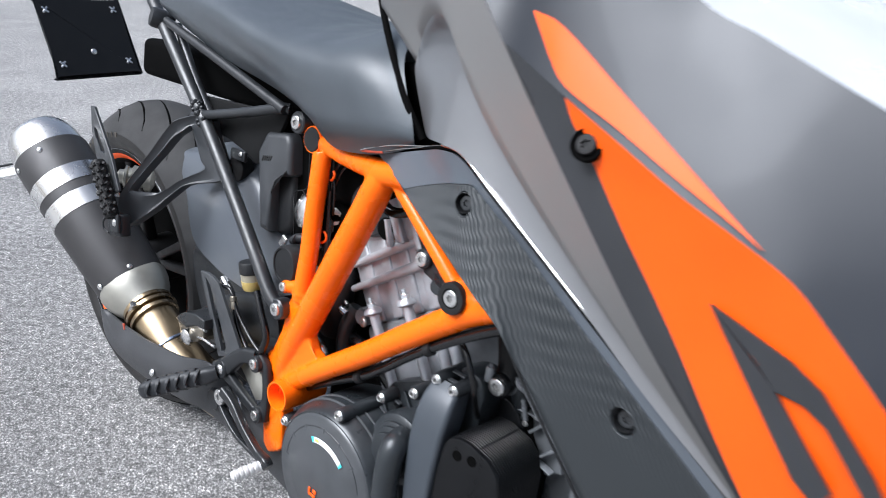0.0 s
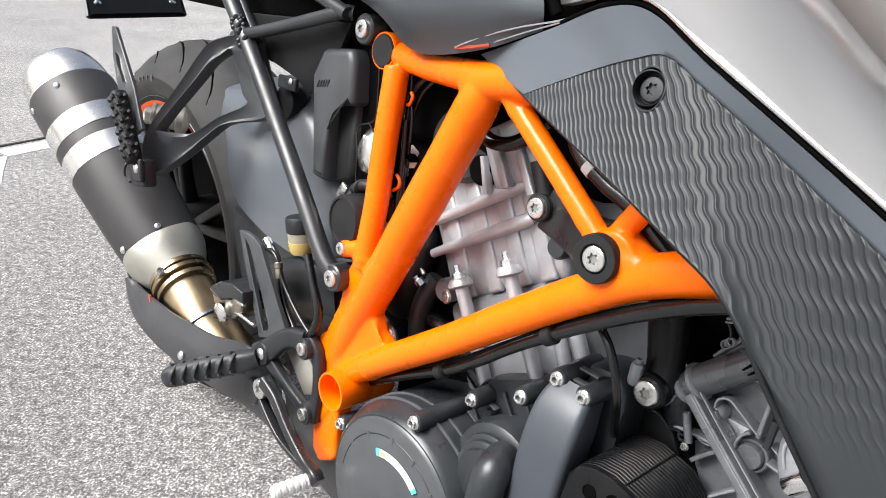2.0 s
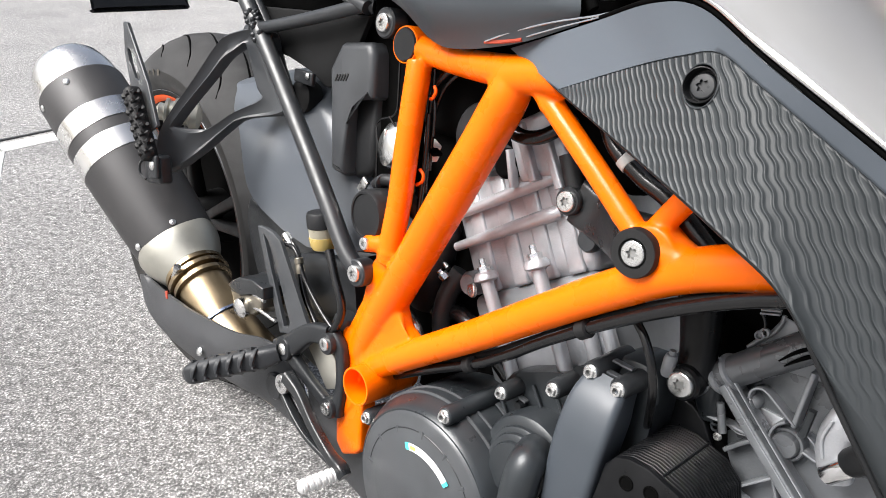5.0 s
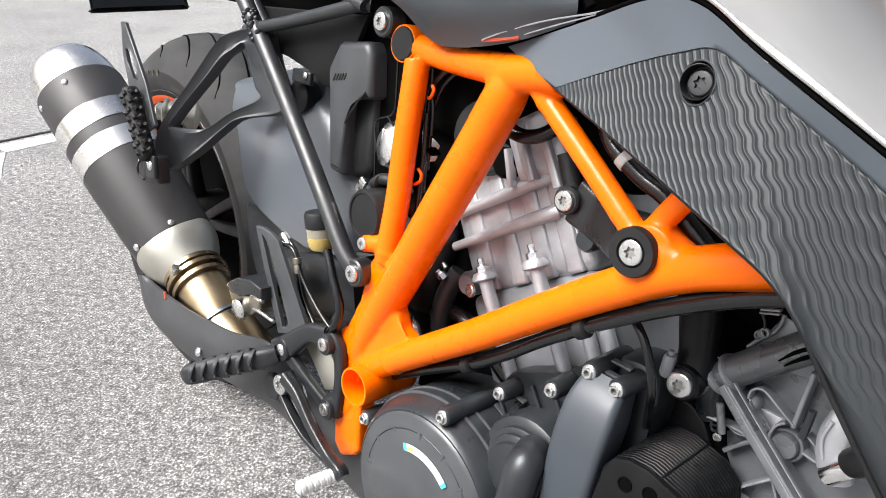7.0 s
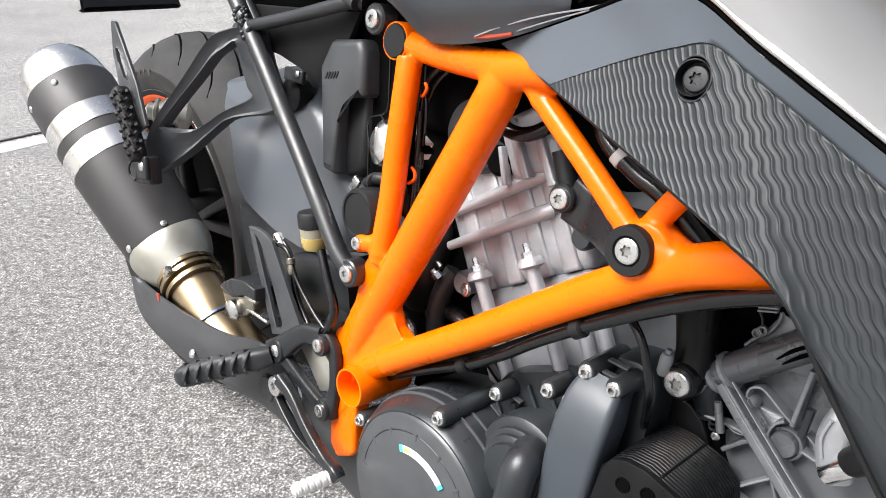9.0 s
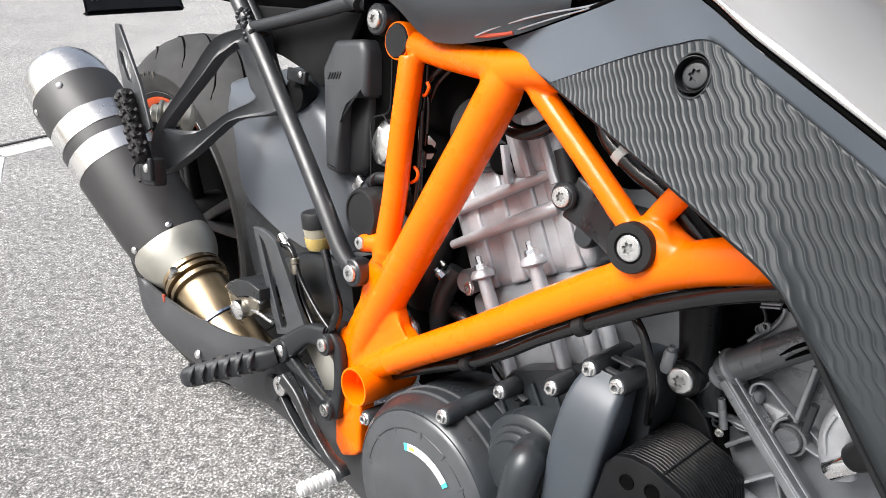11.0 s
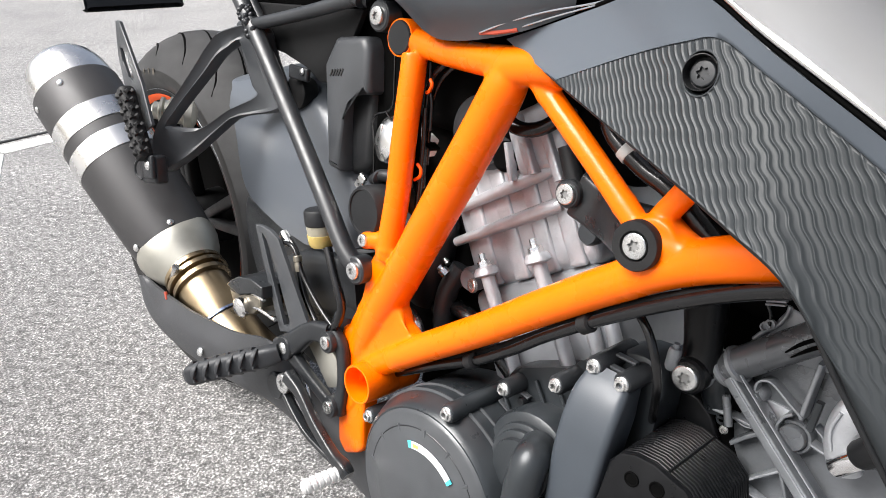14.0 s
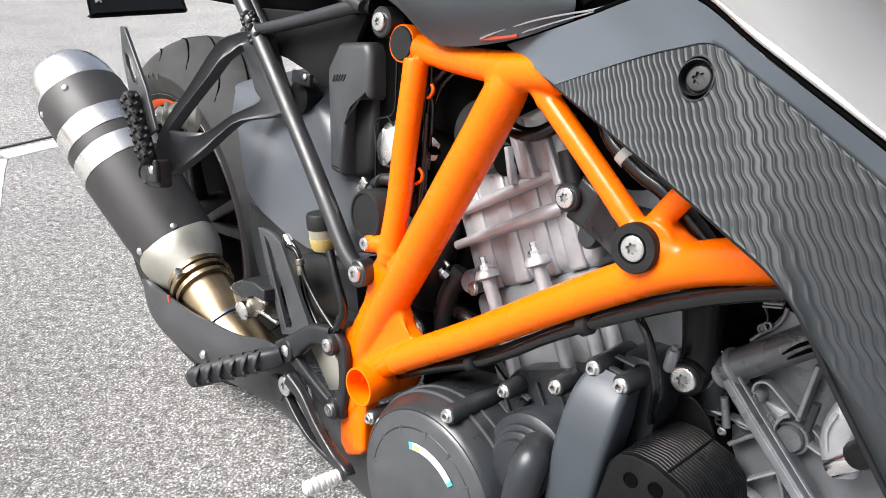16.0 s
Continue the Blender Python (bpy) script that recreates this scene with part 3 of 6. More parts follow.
    tubes.append(plate(loop2d([(0.516, 0.398), (0.53, 0.412), (0.556, 0.4), (0.552, 0.36), (0.54, 0.32), (0.522, 0.315), (0.53, 0.355)]), -0.142, -0.13, 0.003))
    tubes.append(lathe([(0.0175, 0), (0.0185, 0.004), (0.018, 0.03), (0.0165, 0.033), (0, 0.033)], (0.831, -0.138, 0.602), (0, -1, 0), 32))
    t([(0.672, -0.147, 0.676, 0.8), (0.69, -0.1515, 0.684), (0.722, -0.156, 0.688, 0.9)], 0.0135, 24)
    t([(0.818, -0.156, 0.606, 0.8), (0.835, -0.158, 0.603), (0.856, -0.160, 0.600, 0.8)], 0.0150, 22)
    for pos, ax2, r in (((0.5923, -0.1337, 0.4041), (0.8, -0.05, 0.6), 0.0139), ((0.5677, -0.1365, 0.5045), (0, 0, 1), 0.0116), ((0.7262, -0.1530, 0.6724), (0.83, -0.05, -0.5), 0.0085), ((0.803, -0.1595, 0.6177), (0.83, -0.05, -0.5), 0.0083)):
        tubes.append(lathe([(r * 0.9, -0.004), (r * 1.05, -0.0015), (r * 1.05, 0.0015), (r * 0.9, 0.004)], pos, ax2, 26))
    bm = join(bmesh.new(), *tubes)
    fr = part("trellis_frame", bm, ORANGE, bike, "orange powder-coated steel trellis frame", 180)
    # the welds run the tubes into one another
    rm = fr.modifiers.new("weld", "REMESH")
    rm.mode, rm.voxel_size, rm.use_smooth_shade = "VOXEL", 0.0013, True
    sm = fr.modifiers.new("fillet", "SMOOTH")
    sm.factor, sm.iterations = 0.5, 14
    # cross tubes that end open at the side
    part("tube_end", lathe([(0.0185, 0.0), (0.0196, 0.002), (0.0196, 0.036), (0.0190, 0.0378), (0.0172, 0.0378), (0.0166, 0.036), (0.0164, 0.006), (0.0, 0.005)], (0.5655, -0.120, 0.368), ax, 40), ORANGE, fr)
    part("tube_end", lathe([(0.0155, 0.0), (0.0164, 0.002), (0.0164, 0.0265), (0.0158, 0.0282), (0.0148, 0.0282), (0.0146, 0.026), (0, 0.026)], (0.5402, -0.097, 0.687), ax, 36), ORANGE, fr)
    part("plug", lathe([(0.0146, 0), (0.0147, 0.003), (0.0136, 0.0045), (0.0, 0.005)], (0.5402, -0.1222, 0.687), ax, 32), BLACK_PLASTIC, fr, "black plastic tube plug")
    # black rubber mount with its bolt
    part("rubber_mount", lathe([(0.0135, 0), (0.0155, 0.0), (0.0155, 0.006), (0.0148, 0.0075), (0.0095, 0.0075), (0.009, 0.004), (0.0, 0.004)], (0.8245, -0.1700, 0.6007), (0, -1, 0), 36), RUBBER, fr, "black rubber engine mount ring")
    bolt((0.8245, -0.1745, 0.6007), 0.0082, fr, "torx")
    bolt((0.5467, -0.1500, 0.5075), 0.0060, fr, "torx")


frame_()


# rear subframe of black tubes
def subframe():
    sf = part("rear_subframe", tube([(0.542, -0.143, 0.474), (0.521, -0.148, 0.487), (0.478, -0.146, 0.528), (0.414, -0.140, 0.583), (0.305, -0.130, 0.672), (0.163, -0.122, 0.785), (0.10, -0.115, 0.83)], 0.0092), BLACK_PAINT, bike, "black-painted tubular steel rear subframe", 60)
    part("subframe_tube", tube([(0.2842, -0.1300, 0.6667), (0.3728, -0.1300, 0.6861), (0.4405, -0.1310, 0.7023), (0.4785, -0.1280, 0.7129), (0.4890, -0.1220, 0.7135)], 0.0066), BLACK_PAINT, sf)
    part("subframe_tube", tube([(0.165, -0.121, 0.787), (0.30, -0.125, 0.757), (0.49, -0.130, 0.712)], 0.0065), BLACK_PAINT, sf)
    part("subframe_tube", tube([(0.18, -0.105, 0.78), (0.25, -0.115, 0.72), (0.32, -0.122, 0.665)], 0.0062), BLACK_PAINT, sf)
    part("joint_sleeve", lathe([(0.013, -0.016), (0.0145, -0.012), (0.0145, 0.012), (0.013, 0.016)], (0.165, -0.122, 0.785), (-0.3, -1, 0.2), 24), BLACK_PAINT, sf)
    rng = random.Random(3)
    bm = bmesh.new()
    for i in range(26):  # rough weld at the joint
        a = rng.uniform(0, 6.28)
        d = Vector((-0.77, 0.06, 0.63)) * rng.uniform(-0.016, 0.02)
        side = Vector((0.63 * math.cos(a), -abs(math.sin(a)), 0.77 * math.cos(a)))
        lathe([(0.0034, -0.004), (0.0036, 0.0), (0.0022, rng.uniform(0.0012, 0.0026)), (0.0, 0.003)], Vector((0.3054, -0.1300, 0.6716)) + d + side * 0.0092, side, 8, bm)
    part("weld_bead", bm, BLACK_CAST, sf, "rough painted weld", 60)
    for p in ((0.514, -0.112, 0.702), (0.541, -0.136, 0.476)):
        part("bolt_boss", lathe([(0.0125, 0), (0.0135, 0.002), (0.0135, 0.016), (0.012, 0.0175), (0, 0.0175)], p, OUT, 26), BLACK_PAINT, sf)
        bolt((p[0], p[1] - 0.0172, p[2]), 0.0082, sf, "torx")
    # tail side panel between the tubes, and black filler for shade under the seat
    part("tail_panel", plate([(0.2587, 0.6930), (0.4715, 0.7047), (0.4375, 0.6320), (0.4111, 0.6276), (0.3833, 0.6396), (0.343, 0.6497), (0.3, 0.65)], -0.112, -0.106, 0.002), TAIL, bike, "black plastic tail side panel")
    part("tail_shade_filler", box(0.28, 0, 0.72, 0.5, 0.17, 0.06, 0.012), VOID, bike)
    part("panel_bracket", box(0.3761, -0.114, 0.6316, 0.034, 0.006, 0.014, 0.002), BLACK_CAST, bike)
    bolt((0.3860, -0.118, 0.6343), 0.0035, bike, "dome")
    part("spacer", lathe([(0.016, 0), (0.018, 0.004), (0.018, 0.02), (0.012, 0.024), (0, 0.024)], (0.3564, -0.085, 0.6077), OUT, 24), RUBBER, bike)


subframe()


# passenger footrest bracket
def passenger():
    outer = [(0.3134, 0.6733), (0.2824, 0.6621), (0.2720, 0.6465), (0.2617, 0.6199), (0.2512, 0.5928), (0.2418, 0.5704), (0.2327, 0.5420), (0.2309, 0.5149), (0.2355, 0.4958), (0.2453, 0.5003), (0.2626, 0.5233), (0.2814, 0.5535), (0.2973, 0.5711), (0.3415, 0.5841), (0.3605, 0.5994), (0.3336, 0.6373)]
    inner = [(0.2935, 0.6523), (0.2874, 0.6440), (0.2792, 0.6335), (0.2704, 0.6142), (0.2603, 0.5932), (0.2517, 0.5748), (0.2423, 0.5527), (0.2435, 0.5504), (0.2485, 0.5494), (0.2577, 0.5504), (0.2653, 0.5518), (0.2745, 0.5599), (0.2887, 0.5778), (0.3098, 0.5974), (0.3055, 0.6066), (0.2979, 0.6357)]
    out, inn = loop2d(outer, 3), loop2d(inner, 3)

    def lie(x, z, d):
        return (x, -0.117 - 0.56 * (0.31 - x + math.hypot(0.31 - x, 0.012)) + d, z)

    # a flat cast frame with a raised rim and an open middle
    rings = []
    for k, d in ((0.06, 0.010), (0.0, 0.007), (0.0, -0.001), (0.09, -0.0035), (0.3, -0.001), (0.7, -0.001), (0.91, -0.0035), (1.0, -0.001), (1.0, 0.007), (0.94, 0.010), (0.06, 0.010)):
        rings.append([lie(a[0] * (1 - k) + c[0] * k, a[1] * (1 - k) + c[1] * k, d) for a, c in zip(out, inn)])
    bm = bmesh.new()
    rings_to_mesh(bm, rings, caps=False)
    bmesh.ops.remove_doubles(bm, verts=bm.verts, dist=1e-6)
    br = part("passenger_bracket", bm, BOX_PLASTIC, bike, "black cast passenger footrest bracket", 30)
    part("peg_clevis", box(0.2475, -0.2130, 0.503, 0.040, 0.016, 0.032, 0.004, Euler((0, radians(-12), 0)).to_matrix()), BLACK_CAST, br)
    part("clevis_cheek", box(0.256, -0.2222, 0.508, 0.024, 0.006, 0.026, 0.0025, Euler((0, radians(-12), 0)).to_matrix()), BLACK_CAST, br)
    bolt((0.258, -0.2252, 0.5105), 0.0056, br, "dome")
    part("spring_clip", tube([(0.228, -0.222, 0.512), (0.222, -0.224, 0.502), (0.224, -0.224, 0.492), (0.234, -0.222, 0.488)], 0.0014, 8), BLACK_CAST, br)
    # heel shield, a thin tall fin with an open slot
    fo = [(0.1533, 0.6532), (0.1593, 0.6540), (0.1643, 0.6534), (0.1869, 0.6305), (0.2223, 0.5944), (0.2479, 0.5529), (0.2207, 0.5375), (0.1774, 0.5797), (0.1586, 0.6173)]
    fi = [(0.1655, 0.6235), (0.1672, 0.6248), (0.1700, 0.6250), (0.1800, 0.6180), (0.1990, 0.5990), (0.2000, 0.5960), (0.1980, 0.5935), (0.1870, 0.5950), (0.1730, 0.6100)]
    bm = bmesh.new()
    rings = [[(a[0] * (1 - k) + c[0] * k, y, a[1] * (1 - k) + c[1] * k) for a, c in zip(fo, fi)] for k, y in ((0, -0.212), (0, -0.2152), (0.06, -0.216), (0.9, -0.216), (1, -0.2152), (1, -0.212), (0, -0.212))]
    rings_to_mesh(bm, rings, caps=False)
    bmesh.ops.remove_doubles(bm, verts=bm.verts, dist=1e-6)
    part("heel_shield", bm, BOX_PLASTIC, br, "thin black heel shield fin", 30)
    # folded peg with studs
    a, b = Vector((0.254, -0.226, 0.517)), Vector((0.204, -0.227, 0.586))
    peg = part("folded_footpeg", sweep([tuple(a) + (0.8,), tuple(a.lerp(b, 0.08)), tuple(a.lerp(b, 0.5)), tuple(a.lerp(b, 0.93)), tuple(b) + (0.6,)], rounded(0.018, 0.018, 0.006), (0, 1, 0), 4), RUBBER, bike, "folded passenger footpeg with black studded rubber")
    t = (b - a).normalized()
    n1 = Vector((0.7, -0.6, 0.4))
    n1 = (n1 - t * n1.dot(t)).normalized()
    n2 = t.cross(n1)
    for i in range(8):
        for k in (-1.5, -0.5, 0.5, 1.5) if i % 2 else (-1, 0, 1):
            w = n1 * math.cos(0.75 * k) + n2 * math.sin(0.75 * k)
            part("stud", lathe([(0.0046, 0.0), (0.0036, 0.003), (0.0018, 0.0042), (0, 0.0043)], a.lerp(b, (i + 0.7) / 8.6) + w * 0.0078, w, 4), RUBBER, peg)
    # exhaust hanger behind the shield
    hg = part("exhaust_hanger", lathe([(0.008, -0.01), (0.017, -0.006), (0.018, 0.002), (0.0125, 0.005), (0.0125, 0.012), (0.0185, 0.014), (0.0190, 0.020), (0.0150, 0.022), (0.0145, 0.026), (0.0170, 0.028), (0.0170, 0.031), (0.0105, 0.033), (0.0105, 0.039), (0.006, 0.042), (0, 0.042)], (0.198, -0.150, 0.553), (-0.55, -0.8, 0.05), 30), STEEL_CONE, bike, "steel exhaust hanger bush and bolt")


passenger()


# muffler, its collector and the lower shield
def exhaust():
    R, Fp = Vector((-0.006, -0.208, 0.542)), Vector((0.1865, -0.159, 0.3808))
    ax = (Fp - R).normalized()
    LEN = (Fp - R).length
    r = 0.0575
    mu = part("muffler", lathe([(0.050, 0.0), (r - 0.001, -0.001), (r, 0.002), (r, LEN * 0.5), (0.0545, LEN * 0.8), (0.0515, LEN - 0.002), (0.046, LEN)], R, ax, 64), SLEEVE, bike, "dark matt muffler with two polished bands")
    part("end_cap", lathe([(0.026, -0.02), (0.033, -0.050), (0.037, -0.053), (0.041, -0.051), (0.0475, -0.042), (0.0535, -0.024), (0.056, -0.004), (0.0562, 0.004)], R, ax, 64), BRUSHED, mu, "brushed steel muffler end cap")
    for a, b in ((0.20, 0.315), (0.375, 0.49)):
        part("band", lathe([(r - 0.001, a * LEN), (r + 0.0008, a * LEN + 0.0006), (r + 0.0008, b * LEN - 0.0006), (r - 0.001, b * LEN)], R, ax, 64), BRUSHED, mu, "polished steel band")
    N = Vector((0.2347, -0.1563, 0.3584))
    a2 = (N - Fp).normalized()
    part("cone", lathe([(0.049, -0.002), (0.0523, 0.001), (0.0523, 0.003), (0.0508, 0.013), (0.0455, 0.028), (0.039, 0.040), (0.0365, 0.046)], Fp, a2, 64), STEEL_CONE, mu, "bare steel muffler cone")
    s = ax.cross(Vector((0, 1, 0))).normalized()
    for h, ang, rr in ((0.012, 95, 0.0042), (0.012, 150, 0.0042), (0.012, 40, 0.0042), (LEN - 0.012, 82, 0.0048), (LEN - 0.012, 20, 0.004), (LEN - 0.012, 150, 0.004)):
        rad = r if h < 0.05 else 0.0525
        n = s * math.cos(radians(ang)) + ax.cross(s) * math.sin(radians(ang))
        if n.y > 0:
            n = n - Vector((0, 2 * n.y, 0))
        n = (n - ax * n.dot(ax)).normalized()
        bolt(R + ax * h + n * (rad + 0.0002), rr, mu, "dome", n, name="rivet")
    nk = Fp + a2 * 0.036
    pipe = part("link_pipe", sweep([tuple(nk) + (1.05,), (0.2632, -0.1530, 0.3403, 1.0), (0.2966, -0.1488, 0.3194, 1.0), (0.3256, -0.1438, 0.3041, 1.0), (0.3547, -0.1348, 0.2891, 1.0), (0.40, -0.115, 0.27, 0.95)], circle(0.0335, 32), (0, 1, 0), 8), HEAT_STEEL, bike, "heat-tinted golden steel exhaust pipe", 60)
    for d, rr in ((0.011, 0.0372), (0.021, 0.0382), (0.032, 0.0362)):
        part("clamp_band", lathe([(rr - 0.002, d), (rr + 0.0012, d + 0.001), (rr + 0.0012, d + 0.0065), (rr - 0.002, d + 0.0075)], nk, a2, 48), HEAT_STEEL, pipe, "steel clamp band")
    part("clamp_bolt", lathe([(0.003, -0.012), (0.0035, -0.01), (0.0035, 0.01), (0.0045, 0.0105), (0.0045, 0.015), (0, 0.015)], nk + a2 * 0.016 + Vector((0.014, -0.0345, 0.012)), (0.6, -0.1, 0.8), 12), ZINC, pipe)
    part("pipe_ring", lathe([(0.0325, 0), (0.0362, 0.0015), (0.0362, 0.0045), (0.0325, 0.006)], (0.2946, -0.1490, 0.3207), (0.843, 0.105, -0.528), 40), HEAT_BLUE, pipe)
    part("sensor_boss", lathe([(0.010, 0), (0.009, 0.006), (0.006, 0.008), (0.006, 0.012), (0, 0.012)], (0.262, -0.172, 0.318), (-0.1, -0.75, -0.55), 20), HEAT_STEEL, pipe)
    # lower shield: a curved sheet outside the pipe
    TOP = [(0.1842, -0.2000, 0.3452), (0.2302, -0.1970, 0.3409), (0.2680, -0.1930, 0.3394), (0.2956, -0.1900, 0.3391), (0.3682, -0.1780, 0.3424), (0.4180, -0.1660, 0.3514), (0.460, -0.138, 0.327), (0.549, -0.126, 0.275), (0.66, -0.115, 0.23)]
    MID = [(0.1829, -0.2030, 0.3460), (0.2073, -0.2000, 0.3153), (0.2508, -0.1970, 0.3058), (0.3035, -0.1920, 0.3067), (0.3780, -0.1780, 0.3069), (0.4435, -0.1600, 0.3042), (0.505, -0.138, 0.258), (0.60, -0.125, 0.225), (0.70, -0.11, 0.19)]
    BOT = [(0.1713, -0.1990, 0.3417), (0.1757, -0.1940, 0.2993), (0.2078, -0.1880, 0.2767), (0.2768, -0.1800, 0.2670), (0.3589, -0.1660, 0.2654), (0.4315, -0.1500, 0.2633), (0.56, -0.12, 0.215), (0.64, -0.11, 0.185), (0.74, -0.10, 0.15)]
    INN = [(x, y + 0.05, z - 0.008) for x, y, z in BOT]
    shield = part("exhaust_shield", loft([TOP, MID, BOT, INN], 0.003, 6, 48, (0, 1, 0)), SHIELD, bike, "black exhaust shield beneath the footrest", 60)
    bolt((0.316, -0.1905, 0.296), 0.0055, shield, "dome", (0, -1, 0.3))
    part("red_tab", box(*(0.2374, -0.1960, 0.3386), 0.005, 0.003, 0.010, 0.001, Euler((0, radians(-25), 0)).to_matrix()), RED_MARK, shield, "small red tab")
    # valve actuator with its two cables
    v = part("valve_actuator", plate([(0.3341, 0.3833), (0.3580, 0.3794), (0.3817, 0.3938), (0.4022, 0.3939), (0.4044, 0.3840), (0.3891, 0.3692), (0.3672, 0.3627), (0.3462, 0.3653)], -0.166, -0.136, 0.003, seg=3), DULL_STEEL, bike, "dull brown steel exhaust valve actuator with cables")
    part("actuator_cover", plate([(0.3379, 0.3871), (0.3451, 0.3955), (0.3622, 0.4062), (0.3886, 0.4136), (0.4123, 0.4123), (0.4148, 0.4001), (0.4079, 0.3986), (0.3900, 0.3994), (0.3666, 0.3846)], -0.171, -0.134, 0.0022, seg=3), BRACKET, v, "dark bent cover plate")
    part("valve_drum", lathe([(0.010, 0), (0.0115, 0.003), (0.0115, 0.009), (0.008, 0.0115), (0, 0.012)], (0.3686, -0.1630, 0.3718), (0.1, -1, -0.1), 24), BRUSHED, v)
    part("cable_end", tube([(0.372, -0.160, 0.3835), (0.3916, -0.165, 0.3956), (0.4092, -0.165, 0.3947)], 0.0024, 10), ZINC, v)
    part("cable_end", tube([(0.375, -0.162, 0.372), (0.3987, -0.165, 0.3803), (0.4329, -0.165, 0.3814)], 0.0022, 10), ZINC, v)


exhaust()


# number plate holder at the tail
def plate_holder():
    bm = plate(loop2d([(-0.085, -0.07), (-0.082, -0.074), (0.082, -0.074), (0.085, -0.07), (0.085, 0.07), (0.078, 0.074), (-0.078, 0.074), (-0.085, 0.07)], 3), -0.003, 0.003, 0.001)
    m = Matrix.Translation((-0.3278, -0.0217, 0.7128)) @ Matrix.Rotation(radians(7), 4, "X") @ Matrix.Rotation(radians(8), 4, "Z") @ Matrix.Rotation(radians(-24), 4, "Y") @ Matrix.Rotation(radians(90), 4, "Z")
    h = part("plate_holder", bm, BLACK_PLASTIC, bike, "black number plate holder without plate", m=m)
    part("holder_arm", box(0, 0.012, 0.03, 0.07, 0.024, 0.1, 0.006), BLACK_PLASTIC, h)
    for x, z in ((-0.070, -0.052), (0.070, -0.052), (-0.070, 0.055), (0.070, 0.055)):
        for a in (45, -45):
            part("screw", box(x, 0.0035, z, 0.016, 0.002, 0.004, 0.0005, Euler((0, radians(a), 0)).to_matrix(), 1), ZINC, h)
            part("screw", box(x, -0.0035, z, 0.016, 0.002, 0.004, 0.0005, Euler((0, radians(a), 0)).to_matrix(), 1), ZINC, h)
    for y in (0.0035, -0.0035):
        bolt((0, y, -0.03), 0.006, h, "dome", (0, 1 if y > 0 else -1, 0))


plate_holder()


# rider's footrest, heel plate and brake lever
def rider_controls():
    hp = part("footrest_bracket", sweep([(0.437, -0.160, 0.350, 1.0), (0.458, -0.158, 0.364, 1.1), (0.485, -0.155, 0.389, 0.9), (0.512, -0.151, 0.396, 1.0)], rounded(0.023, 0.014, 0.005), (0, 1, 0), 6), BLACK_CAST, bike, "black cast rider footrest bracket")
    part("bracket_arm", sweep([(0.455, -0.158, 0.352, 1.0), (0.488, -0.153, 0.333, 0.85), (0.524, -0.147, 0.315, 0.9)], rounded(0.016, 0.012, 0.004), (0, 1, 0), 5), BLACK_CAST, hp)
    part("bracket_strip", sweep([(0.508, -0.149, 0.402, 1.0), (0.527, -0.147, 0.385, 1.0), (0.530, -0.145, 0.348, 0.85), (0.526, -0.144, 0.312, 1.1)], rounded(0.015, 0.011, 0.004), (0, 1, 0), 5), BLACK_CAST, hp)
    for p in ((0.514, -0.1485, 0.390), (0.520, -0.1435, 0.317)):
        part("bolt_boss", lathe([(0.0115, 0), (0.0115, 0.009), (0.0105, 0.0105), (0, 0.0105)], p, OUT, 24), BLACK_CAST, hp)
        bolt((p[0], p[1] - 0.010, p[2]), 0.0068, hp, "torx")
    part("bracket_backing", plate([(0.4590, 0.3601), (0.4877, 0.3800), (0.5110, 0.3647), (0.5175, 0.3348), (0.5007, 0.3260), (0.4839, 0.3413), (0.4767, 0.3480)], -0.141, -0.137, 0.001), STEEL_CONE, hp, "bare metal backing plate")
    part("peg_knuckle", lathe([(0.013, 0), (0.0135, 0.002), (0.0135, 0.012), (0.012, 0.014), (0, 0.014)], (0.452, -0.153, 0.357), OUT, 26), BLACK_CAST, hp)
    bolt((0.452, -0.1665, 0.357), 0.0066, hp, "dome")
    # heel guard: a tapered plate with a long slot
    fo = [(0.3729, 0.4694), (0.3868, 0.4719), (0.4029, 0.4714), (0.4179, 0.4669), (0.4483, 0.4316), (0.4816, 0.3929), (0.4586, 0.3760), (0.4311, 0.3650), (0.4124, 0.3977), (0.3907, 0.4360)]
    fi = [(0.3853, 0.4637), (0.3888, 0.4635), (0.3951, 0.4592), (0.4015, 0.4530), (0.4259, 0.4183), (0.4477, 0.3845), (0.4452, 0.3780), (0.4377, 0.3760), (0.4222, 0.4017), (0.4011, 0.4365)]
    bm = bmesh.new()
    rings = [[(a[0] * (1 - k) + c[0] * k, y, a[1] * (1 - k) + c[1] * k) for a, c in zip(fo, fi)] for k, y in ((0, -0.153), (0, -0.157), (0.12, -0.158), (0.88, -0.158), (1, -0.157), (1, -0.153), (0, -0.153))]
    rings_to_mesh(bm, rings, caps=False)
    bmesh.ops.remove_doubles(bm, verts=bm.verts, dist=1e-6)
    part("heel_guard", bm, BOX_PLASTIC, hp, "slotted black heel guard", 30)
    # peg
    peg = part("footpeg", sweep([(0.446, -0.166, 0.350, 0.75), (0.436, -0.178, 0.343, 0.95), (0.405, -0.205, 0.326, 1.0), (0.378, -0.228, 0.309, 0.95), (0.371, -0.234, 0.305, 0.55)], rounded(0.021, 0.024, 0.006), (0, 0.1, 1), 6), PEG_RUBBER, bike, "rider footpeg with ribbed black rubber", 50)
    a, b = Vector((0.437, -0.180, 0.3435)), Vector((0.378, -0.229, 0.3095))
    t = (b - a).normalized()
    n1 = Vector((0.55, -0.55, 0.6))
    n1 = (n1 - t * n1.dot(t)).normalized()
    n2 = t.cross(n1).normalized()
